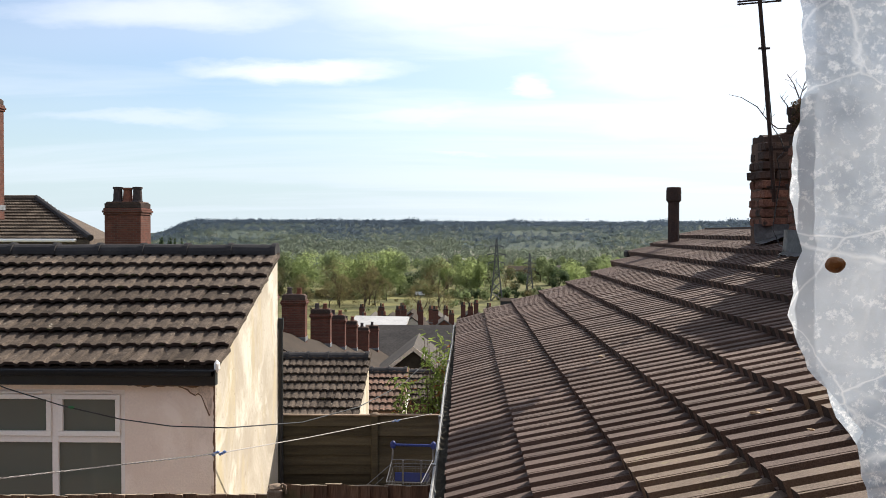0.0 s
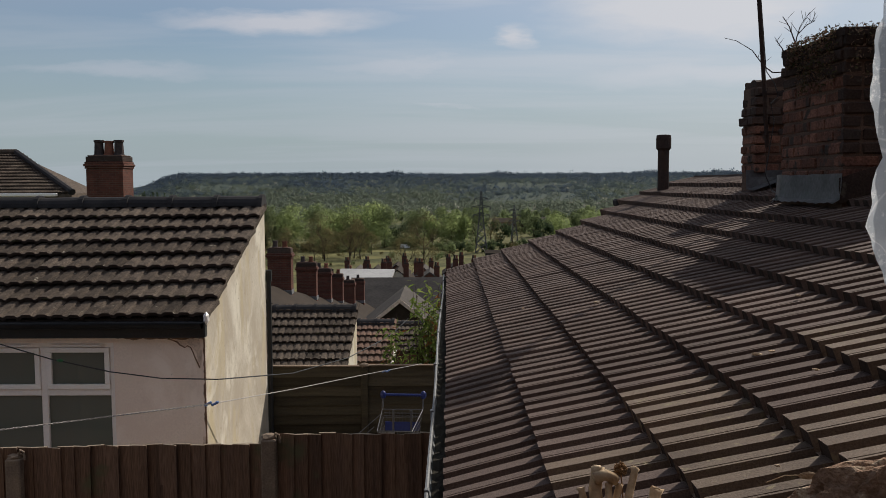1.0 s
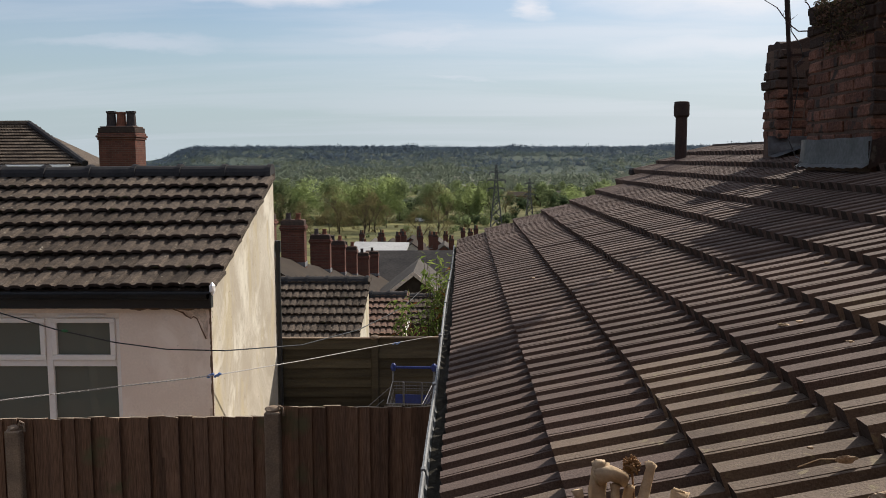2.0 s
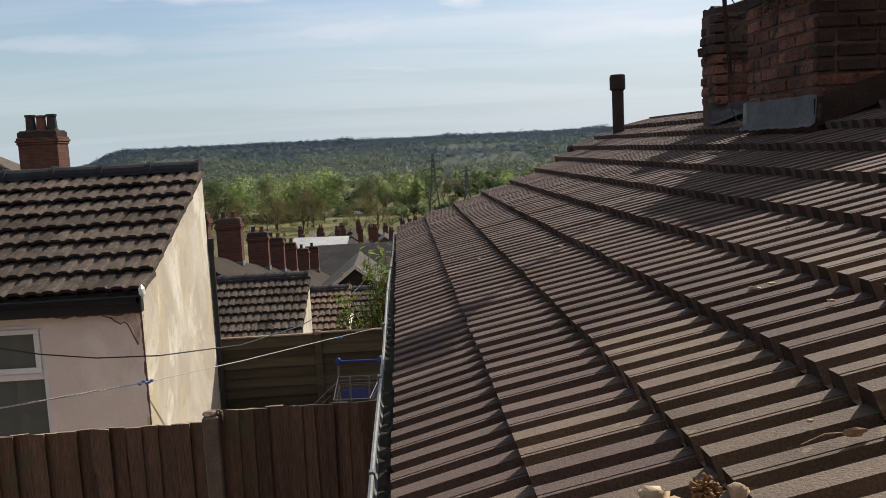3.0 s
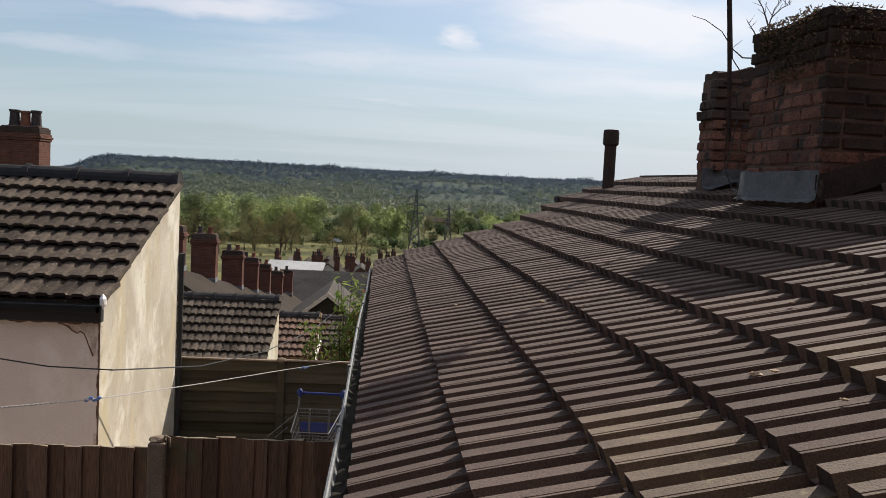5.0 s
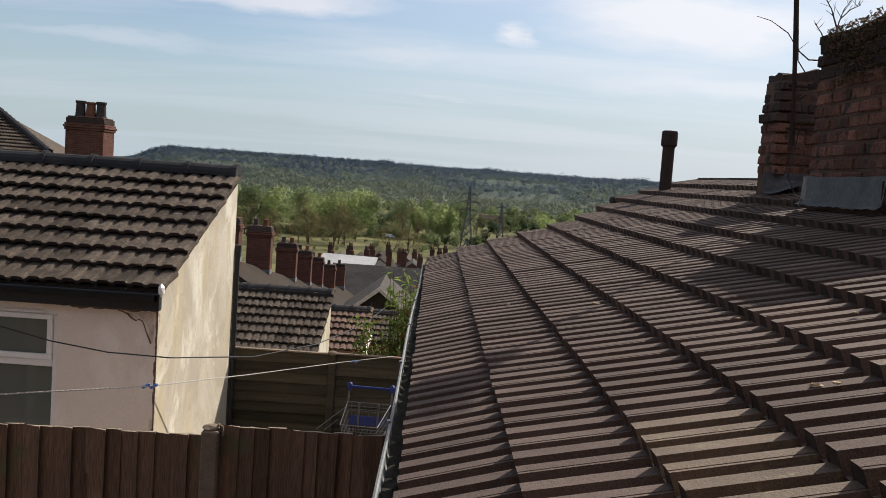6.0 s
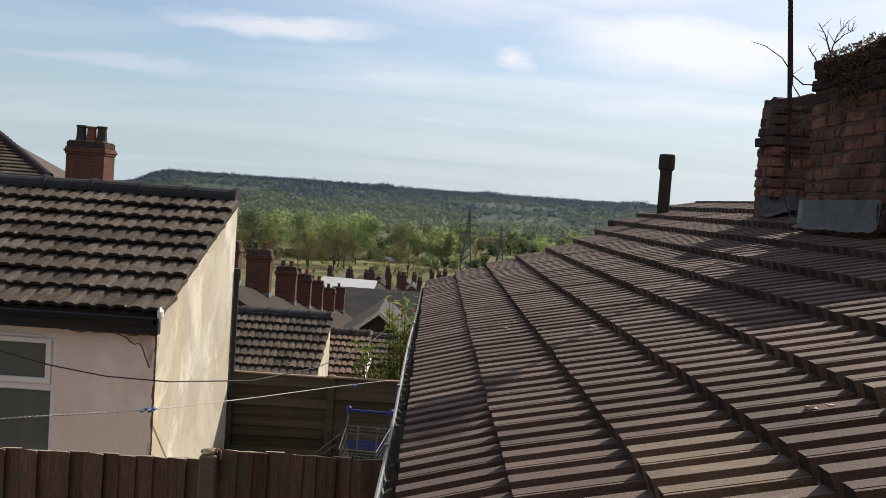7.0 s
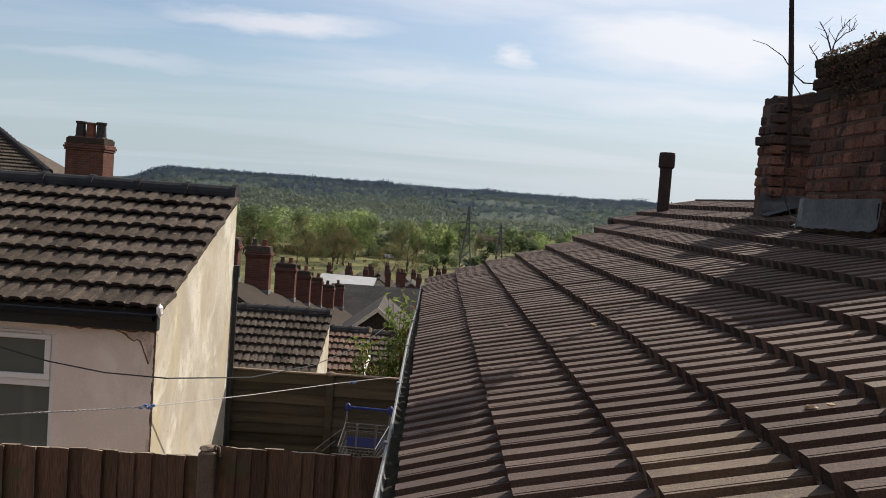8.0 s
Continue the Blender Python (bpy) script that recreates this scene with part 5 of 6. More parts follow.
def aerial():
    t = thing("tv_aerial", "rusty television aerial on a tall leaning pole", "aerial", (2.294, 6.35, 3.911))
    t.scale = (0.921, 0.921, 0.921)
    bm = bmesh.new()
    tube(bm, [(-0.01, 0, 0), (-0.05, 0, 0.55), (-0.158, 0, 1.84)], [0.017, 0.017, 0.016], 8)
    part("pole", bm, RUSTY, t)
    for z, x in ((0.12, 0.0), (0.42, -0.015)):
        bm = bmesh.new()
        box(bm, x - 0.06, x + 0.11, 0.01, 0.03, z - 0.008, z + 0.008)
        box(bm, x - 0.03, x - 0.018, -0.03, 0.03, z - 0.02, z + 0.02)
        box(bm, x + 0.085, x + 0.1, -0.49, 0.03, z - 0.02, z + 0.02)
        part("bracket", bm, RUSTY, t)
    bm = bmesh.new()
    box(bm, -0.145, -0.055, -0.01, 0.01, 1.21, 1.225)
    part("clamp", bm, RUSTY, t)
    # the head: a boom with rods, a grid reflector at its back
    hz = 1.73
    d = Vector((-0.30, -0.86, -0.42)).normalized()
    side = Vector((0.944, -0.33, 0)).normalized()
    p0 = Vector((-0.145, 0, hz)) - d * 0.16
    p1 = Vector((-0.145, 0, hz)) + d * 0.60
    bm = bmesh.new()
    tube(bm, [p0, p1], 0.015, 6)
    part("boom", bm, RUSTY, t)
    for k in range(9):
        c = p0.lerp(p1, 0.12 + 0.88 * k / 8)
        bm = bmesh.new()
        w = 0.17 - 0.008 * k
        tube(bm, [c - side * w, c + side * w], 0.008, 5)
        part("rod", bm, RUSTY, t)
    bm = bmesh.new()
    up = side.cross(d)
    for k in range(13):
        o = up * (-0.06 + 0.02 * k)
        tube(bm, [p0 + o - side * 0.17, p0 + o + side * 0.17], 0.0085, 4)
    for s in (-0.15, 0, 0.15):
        tube(bm, [p0 - up * 0.06 + side * s, p0 + up * 0.19 + side * s], 0.004, 4)
    part("reflector", bm, RUSTY, t)
    bm = bmesh.new()
    pts = [(-0.11, 0.02, 1.5), (-0.02, 0.03, 0.6), (0.03, -0.02, 0.5), (0.06, -0.02, 0.40), (0.0, -0.03, 0.34), (0.03, -0.03, 0.2), (0.0, -0.03, 0.0), (-0.03, -0.03, -0.22), (0.0, -0.1, -0.34), (-0.05, -0.35, -0.36), (-0.3, -0.9, -0.42)]
    tube(bm, pts, 0.0045, 5)
    part("cable", bm, BLACK, t)


aerial()


# ---------------------------------------------------------------- the rendered lean-to across the yard
def lean_to(name, label, x0, x1, ye, ze, yr, zr, tile_mat, courses, tile_w, twist=0.0, group="", side=None, floor=-1.5, rl=0.45):
    """A single-pitch house: eave towards us at (ye, ze), ridge at (yr, zr), tiled between; the gable at x1."""
    t = thing(name, label, "house", (x1, ye, 0), group=group)
    L = math.hypot(yr - ye, zr - ze)
    ang = math.atan2(zr - ze, yr - ye)
    gauge = L / courses
    prof = rolled(tile_w, 2, 0.023)
    data = tile_mesh("tile", prof, gauge * 1.15, 0.056, 0.038, gauge, tile_mat)
    rng = random.Random(int(x1 * 100) + 77)
    n = int((x1 - x0) / tile_w)
    roof = part("roof", cube(x0 - x1, 0.02, 0.0, 0.02, ze - 0.05, ze - 0.03), FENCE_DARK, t)
    bm = bmesh.new()
    v = [bm.verts.new(p) for p in ((x0 - x1, 0, ze - 0.02 - twist), (0.03, 0, ze - 0.02), (0.03, yr - ye, zr - 0.03), (x0 - x1, yr - ye, zr - 0.03), (x0 - x1, 0, ze - 0.07 - twist), (0.03, 0, ze - 0.07), (0.03, yr - ye, zr - 0.10), (x0 - x1, yr - ye, zr - 0.10))]
    for f in ((0, 1, 2, 3), (7, 6, 5, 4), (0, 4, 5, 1), (1, 5, 6, 2), (2, 6, 7, 3), (3, 7, 4, 0)):
        bm.faces.new([v[i] for i in f])
    roof.data = mesh_of(bm, "roof", tile_mat)
    for r in range(int(math.ceil(courses))):
        for c in range(n):
            s = (r * gauge) / L
            if s > 0.95:
                continue
            x = -tile_w * (c + 1) + 0.05
            z = ze + (zr - ze) * s - twist * (1 - s) * (-x) / (x1 - x0)
            ob = part("tile", data, None, roof)
            ob.matrix_basis = Matrix.Translation((x, (yr - ye) * s - 0.03 * (r == 0), z - 0.03)) @ pose(0, 0, 0, math.degrees(ang) + rng.uniform(-1.1, 1.1), rng.uniform(-1.6, 1.6), rng.uniform(-1.1, 1.1))
    # clumps of moss lodged along the courses
    bm = bmesh.new()
    for i in range(int(9 * (x1 - x0))):
        x, r = -rng.uniform(0.1, x1 - x0), rng.randrange(1, int(courses))
        s = (r * gauge - 0.02) / L
        lump(bm, (x, (yr - ye) * s, ze + (zr - ze) * s - twist * (1 - s) * (-x) / (x1 - x0) + 0.03), rng.uniform(0.012, 0.034), i, (1.5, 0.8, 0.6), 0.5, 1)
    tagged(part("moss", bm, MOSS, roof, "dark moss clumps"), kind="stuff")
    # ridge tiles, each with a raised joint
    x = 0.0
    bmr = bmesh.new()
    arc = [(0.15 * math.cos(a), 0.140 * math.sin(a)) for a in (math.pi * i / 8 for i in range(9))]
    rings = [[bmr.verts.new((-u, a, b)) for a, b in arc] for u in (0, rl)]
    for i in range(8):
        bmr.faces.new((rings[0][i], rings[0][i + 1], rings[1][i + 1], rings[1][i]))
    arc2 = [(0.172 * math.cos(a), 0.165 * math.sin(a)) for a in (math.pi * i / 8 for i in range(9))]
    r2 = [[bmr.verts.new((-u, a, b)) for a, b in arc2] for u in (0, 0.06)]
    for i in range(8):
        bmr.faces.new((r2[0][i], r2[0][i + 1], r2[1][i + 1], r2[1][i]))
        bmr.faces.new((r2[0][i], rings[0][i], rings[0][i + 1], r2[0][i + 1]))
        bmr.faces.new((r2[1][i], r2[1][i + 1], rings[0][i + 1], rings[0][i]))
    bmr.faces.new(rings[0][::-1])
    rdata = mesh_of(bmr, "ridge_tile", RIDGE)
    while x > x0 - x1:
        ob = part("ridge_tile", rdata, None, roof)
        ob.matrix_basis = Matrix.Translation((x, yr - ye, zr - 0.058)) @ pose(0, 0, 0, 0, rng.uniform(-.8, .8), rng.uniform(-.6, .6))
        x -= rl
    # walls with thickness: gable, front, back
    bm = bmesh.new()
    th = 0.22
    D = yr - ye
    p = ((0, 0.02, floor), (0, D, floor), (0, D, zr - 0.08), (0, 0.02, ze - 0.075))
    a = [bm.verts.new(q) for q in p]
    b = [bm.verts.new((q[0] - th, q[1], q[2])) for q in p]
    bm.faces.new(a)
    bm.faces.new(b[::-1])
    for i in range(4):
        bm.faces.new((a[i], b[i], b[(i + 1) % 4], a[(i + 1) % 4]))
    part("gable_wall", bm, side, t)
    part("back_wall", cube(x0 - x1, -th - 0.002, D - th, D - 0.002, floor, zr - 0.12), side, t)
    return t, n


def plain_front(t, x0, x1, floor, ze, mat):
    part("front_wall", cube(x0 - x1, -0.225, 0.02, 0.22, floor, ze - 0.08), mat, t)


house, _ = lean_to("rendered_extension", "white rendered back extension with a tiled lean-to roof", -9.0, -2.605, 9.0, 2.30, 12.1, 3.42, TILE_GREY, 8.4, 0.33, 0.09, "back extensions", CREAM_WALL, -0.5, 0.62)


def extension_front():
    # front wall in pieces round the window opening
    X = -2.605
    wl_, wr, zb, zt = -5.10 - X, -3.57 - X, 0.75, 2.01
    bm = bmesh.new()
    box(bm, wr, -0.002, 0.0, 0.22, -0.5, 2.22)
    part("front_wall", bm, WHITE_WALL, house, "pinkish-white render, flaking at the corner")
    part("front_wall", cube(-6.4, wl_, 0.0, 0.22, -0.5, 2.22), WHITE_WALL, house)
    part("front_wall", cube(wl_, wr, 0.0, 0.22, -0.5, zb), WHITE_WALL, house)
    part("front_wall", cube(wl_, wr, 0.0, 0.22, zt, 2.22), WHITE_WALL, house)
    w = part("window", cube(wl_, wr, 0.10, 0.13, zb, zb + 0.03), UPVC, house, "white plastic casement window")
    mid = (wl_ + wr) / 2
    fr = bmesh.new()
    for a, b, c, d in ((wl_, wr, zt - 0.06, zt), (wl_, wr, zb, zb + 0.06), (wl_, wl_ + 0.06, zb + .06, zt - .06), (wr - 0.06, wr, zb + .06, zt - .06), (mid - 0.035, mid + 0.035, zb + .06, zt - .06),
                       (wl_ + .06, mid - .035, 1.435, 1.505), (mid + .035, wr - .06, 1.435, 1.505)):
        box(fr, a, b, 0.045, 0.11, c, d, 0.006)
    part("window_frame", fr, UPVC, w)
    for a, b in ((wl_ + 0.06, mid - 0.035), (mid + 0.035, wr - 0.06)):
        sash = bmesh.new()
        for e, f, c, d in ((a, b, 1.90, 1.95), (a, b, 1.505, 1.56), (a, a + 0.055, 1.56, 1.90), (b - 0.055, b, 1.56, 1.90)):
            box(sash, e, f, 0.025, 0.075, c, d, 0.006)
        part("sash", sash, UPVC, w)
        part("pane", cube(a + 0.05, b - 0.05, 0.055, 0.062, 1.55, 1.91), GLASS, w)
        part("pane", cube(a, b, 0.075, 0.082, 0.80, 1.44), GLASS, w)
        part("vent_strip", cube(a + 0.08, b - 0.08, 0.012, 0.03, 1.965, 1.985, 0.003), UPVC, w)
    part("sill", cube(wl_ - 0.05, wr + 0.05, -0.05, 0.1, zb - 0.04, zb, 0.006), UPVC, w)
    # flaked patch of bare cement by the corner
    bm = bmesh.new()
    rng = random.Random(5)
    pts = [(-0.36, 2.05), (-0.30, 2.055), (-0.16, 2.05), (-0.06, 2.05), (-0.03, 1.9), (-0.045, 1.74), (-0.075, 1.80), (-0.09, 1.90), (-0.14, 1.97), (-0.19, 1.995), (-0.22, 1.96), (-0.27, 2.01)]
    bm.faces.new([bm.verts.new((x, -0.004, z)) for x, z in pts])
    part("bare_patch", bm, PATCH, house, "bare cement where render has flaked")
    bm = bmesh.new()
    ragged = [(-0.006, 0.5), (-0.006, 1.0)] + [(-0.03 - 0.025 * rng.random(), 1.0 - i * 0.055) for i in range(10)]
    bm.faces.new([bm.verts.new((x, -0.004, z)) for x, z in ragged])
    part("bare_patch", bm, PATCH, house)
    # the bare edge of the corner, and flaked bits under the fascia
    bm = bmesh.new()
    zs = [2.06 - 0.03 * i for i in range(50)]
    inner = [-0.012 - 0.020 * max(0, noise.noise(Vector((z * 7, 3, 1)))) - 0.010 * rng.random() for z in zs]
    left = [bm.verts.new((x, -0.006, z)) for x, z in zip(inner, zs)]
    right = [bm.verts.new((0.003, -0.006, z)) for z in zs]
    for i in range(len(zs) - 1):
        bm.faces.new((left[i], right[i], right[i + 1], left[i + 1]))
    part("bare_edge", bm, EARTH, house, "crumbling brown edge under the render")
    bm = bmesh.new()
    xs = [-0.02 - 0.035 * i for i in range(27)]
    low = [bm.verts.new((x, -0.005, 2.06 - 0.012 * rng.random() - 0.05 * max(0, noise.noise(Vector((x * 6, 8, 2)))))) for x in xs]
    high = [bm.verts.new((x, -0.005, 2.08)) for x in xs]
    for i in range(len(xs) - 1):
        bm.faces.new((low[i], high[i], high[i + 1], low[i + 1]))
    part("bare_edge", bm, EARTH, house)
    bm = bmesh.new()
    crack = [(-0.39, 2.052), (-0.34, 2.035), (-0.29, 2.015), (-0.265, 1.985), (-0.21, 1.955), (-0.185, 1.975), (-0.15, 1.955), (-0.125, 1.90), (-0.11, 1.855), (-0.085, 1.80), (-0.06, 1.74)]
    tube(bm, [(x, -0.003, z) for x, z in crack], [0.006 + 0.005 * rng.random() for q in crack], 4)
    part("crack", bm, EARTH, house, "dark crack at the flaking render's edge")
    # black fascia, gutter and the white scrap at its end
    part("fascia", cube(-6.4, 0.03, -0.10, -0.005, 2.075, 2.24, 0.006), BLACK, house, "black painted fascia board")
    bm = bmesh.new()
    arc = [(-0.165 + 0.055 * math.cos(a), 2.235 + 0.055 * math.sin(a)) for a in (math.pi + math.pi * i / 7 for i in range(8))]
    ends = [[bm.verts.new((x, a, b)) for a, b in arc] for x in (-6.4, 0.02)]
    for i in range(7):
        bm.faces.new((ends[0][i], ends[0][i + 1], ends[1][i + 1], ends[1][i]))
    bm.faces.new(ends[1])
    bmesh.ops.solidify(bm, geom=list(bm.faces), thickness=0.004)
    part("eaves_gutter", bm, BLACK, house, "black plastic gutter")
    bm = bmesh.new()
    lump(bm, (0.035, -0.05, 2.275), 0.062, 3, (0.55, 0.8, 1.1), 0.3, 1)
    part("verge_mortar", bm, UPVC, house, "white scrap of verge mortar")
    bm = bmesh.new()
    tube(bm, [(0.03, 3.16, 2.42), (0.03, 3.16, -0.3)], 0.034, 10)
    tube(bm, [(0.03, 3.16, 2.46), (0.03, 3.16, 2.30)], 0.045, 10)
    part("drainpipe", bm, BLACK, house, "black plastic drainpipe")


extension_front()

h2, _ = lean_to("rendered_extension", "lower cream-gabled back extension with weathered tiles", -5.55, -2.12, 17.1, -0.02, 19.55, 0.86, TILE_GREY, 7.4, 0.30, 0.0, "back extensions", CREAM_WALL, -3.5)
plain_front(h2, -5.55, -2.12, -3.5, -0.02, WHITE_WALL)
part("eaves_gutter", cube(-3.5, 0.04, -0.1, -0.03, -0.10, -0.05, 0.01), UPVC, h2, "white plastic gutter")
h3, _ = lean_to("rendered_extension", "small back extension with reddish pantiles", -4.6, -1.46, 20.7, -0.62, 22.8, 0.02, TILE_RED, 6.4, 0.30, 0.0, "back extensions", CREAM_WALL, -4.5)
plain_front(h3, -4.6, -1.46, -4.5, -0.62, WHITE_WALL)
part("verge_board", cube(0.02, 0.07, -0.05, 2.1, -0.72, -0.62), UPVC, h3, "white verge board")
h4, _ = lean_to("rendered_extension", "far back extension with dark tiles", -3.6, -0.6, 26.5, -1.5, 28.6, -0.95, TILE_GREY, 5.4, 0.30, 0.0, "back extensions", CREAM_WALL, -5.5)
plain_front(h4, -3.6, -0.6, -5.5, -1.5, FAR_BRICK)


# the taller house behind, with a hipped roof and two chimneys
def tall_house():
    t = thing("brick_house", "brick house with a weathered hipped tile roof", "house", (-15.9, 33.0, 3.38))
    t.scale = (1.5, 1.5, 1.5)
    part("wall", cube(-6, 0.0, -1.2, 3.8, -9, 0.0), FAR_BRICK, t)
    bm = bmesh.new()
    v = [bm.verts.new(p) for p in ((-7, -1.5, 0), (1.7, -1.5, 0), (0.1, 4.1, 0), (-7, 4.1, 0), (-7, 1.4, 1.05), (-1.0, 1.4, 1.05), (-7, -1.5, -0.12), (1.7, -1.5, -0.12), (0.1, 4.1, -0.12), (-7, 4.1, -0.12))]
    for f in ((0, 1, 5, 4), (1, 2, 5), (2, 3, 4, 5), (0, 4, 3), (0, 6, 7, 1), (1, 7, 8, 2), (2, 8, 9, 3), (9, 8, 7, 6)):
        bm.faces.new([v[i] for i in f])
    roof = part("roof", bm, TILE_GREY, t)
    ang = math.degrees(math.atan2(1.05, 2.9))
    rng = random.Random(12)
    data = tile_mesh("tile", rolled(0.22, 3, 0.016), 0.27, 0.030, 0.022, 0.22, TILE_GREY)
    for r in range(13):
        s = r / 13
        right = 1.7 - 2.7 * s
        x = right - 0.22
        while x > -3.6:
            ob = part("tile", data, None, roof)
            ob.matrix_basis = Matrix.Translation((x, -1.52 + 2.9 * s, 0.01 + 1.05 * s)) @ pose(0, 0, 0, ang + rng.uniform(-.6, .6), rng.uniform(-.6, .6), 0)
            x -= 0.22
    bm = bmesh.new()
    tube(bm, [(1.72, -1.5, 0.04), (-1.0, 1.4, 1.10)], 0.08, 8)
    part("hip_cap", bm, RIDGE, roof)
    bm = bmesh.new()
    tube(bm, [(-1.0, 1.4, 1.09), (-6, 1.4, 1.09)], 0.09, 8)
    part("ridge_cap", bm, TILE_GREY, roof)
    part("eaves_gutter", cube(-6, 1.4, -1.62, -1.52, -0.06, 0.02, 0.02), UPVC, t, "white plastic gutter")


tall_house()
far_chimney(-12.02, 30.9, 2.65, 4.68, 1.29, 1.0, 3, "squat red brick chimney with three mixed pots", "house chimneys", 0.56, [SOOTY_POT, TERRA, SOOTY_POT])
far_chimney(-17.9, 31.2, 4.7, 8.5, 1.9, 1.1, 2, "tall red brick chimney with a stepped head", "house chimneys", 0.9, [SOOTY_POT, SOOTY_POT])


# ---------------------------------------------------------------- yard: fences, lines, trolley, shrub
def front_fence():
    f = thing("board_fence", "reddish-brown featheredge fence with uneven board tops", "fence", (-1.37, 6.25, 0))
    rng = random.Random(40)
    datas = []
    for s in range(4):
        bm = bmesh.new()
        h = 1.74
        p = [(0, 0.004), (0.128, -0.004), (0.128, -0.026), (0, -0.010)]
        lo = [bm.verts.new((x, y, 0.05)) for x, y in p]
        hi = [bm.verts.new((x + rng.uniform(-.002, .002), y, h + rng.uniform(-.006, .006))) for x, y in p]
        bm.faces.new(lo[::-1])
        # only the top face takes the brightened end grain
        bm.faces.new(hi).material_index = 1
        for i in range(4):
            bm.faces.new((lo[i], lo[(i + 1) % 4], hi[(i + 1) % 4], hi[i]))
        datas.append(mesh_of(bm, "board", [FENCE_RED, BOARD_END_LIT]))
    x = -0.06
    i = 0
    while x > -6.2:
        x -= 0.107
        ob = part("board", datas[i % 4], None, f)
        lean = 0.010 * (x + 0.06)
        ob.matrix_basis = pose(x, 0, 0.02 + lean * 1.2 + rng.uniform(-.006, .006), rng.uniform(-.4, .4), rng.uniform(-.2, .2), 0)
        i += 1
    x = 0.045
    while x < 1.28:
        ob = part("board", datas[i % 4], None, f)
        ob.matrix_basis = pose(x, 0, 0.09 + rng.uniform(-.008, .008), rng.uniform(-.5, .5), rng.uniform(-.5, .5), 0)
        x += 0.107
        i += 1
    for z in (0.35, 0.95, 1.5):
        part("rail", cube(-6.2, 1.3, 0.005, 0.06, z - 0.035, z + 0.035, 0.005), FENCE_DARK, f)
    for x in (0.0, -1.88, -3.76):
        p = thing("fence_post", "weathered concrete fence post with a chamfered top", "fence post", (-1.365 + x, 6.25, 0), group="fence posts")
        bm = box(bmesh.new(), -0.055, 0.055, -0.075, 0.05, -0.4, 1.80 + x * 0.01, 0.01)
        lump(bm, (0, -0.01, 1.81 + x * 0.01), 0.055, 4 + x, (1.05, 1.05, 0.45), 0.3)
        part("shaft", bm, CONCRETE, p)
        bm = bmesh.new()
        tube(bm, [(0.03, -0.03, 1.80), (0.05, -0.04, 1.845), (0.075, -0.04, 1.83), (0.08, -0.04, 1.77)], 0.008, 6)
        part("loop", bm, CONCRETE, p, "bent metal loop")
        if x < 0:
            p.location.z -= 0.12


front_fence()


def back_fence():
    f = thing("panel_fence", "dark weathered horizontal board fence closing the yard", "fence", (-1.25, 12.3, 0))
    rng = random.Random(44)
    for x0, x1, dz in ((-1.37, -0.045, 0.02), (0.045, 1.7, 0.03)):
        for k in range(9):
            z = -0.22 + 0.138 * k
            bm = bmesh.new()
            a = [bm.verts.new(p) for p in ((x0, 0.0, z), (x1, 0.0, z + 0.01), (x1, -0.018, z + 0.0), (x0, -0.018, z - 0.01))]
            b = [bm.verts.new(p) for p in ((x0, 0.012, z + 0.148), (x1, 0.012, z + 0.155), (x1, 0.004, z + 0.155), (x0, 0.004, z + 0.148))]
            bm.faces.new(a[::-1])
            bm.faces.new(b)
            for i in range(4):
                bm.faces.new((a[i], a[(i + 1) % 4], b[(i + 1) % 4], b[i]))
            ob = part("board", bm, FENCE_DARK, f)
            ob.location = (0, rng.uniform(-.006, .006), dz)
        part("capping", cube(x0, x1, -0.03, 0.035, 1.025 + dz, 1.045 + dz, 0.004), CONCRETE, f, "pale capping strip")
    for x in (-1.42, 0.0, 1.75):
        part("post", cube(x - 0.05, x + 0.05, -0.05, 0.05, -0.3, 1.05, 0.008), FENCE_DARK, f)
    bm = bmesh.new()
    lump(bm, (0, -0.02, 1.07), 0.07, 9, (1.0, 0.8, 0.5), 0.2)
    part("post_cap", bm, CONCRETE, f, "pale round post cap")


back_fence()


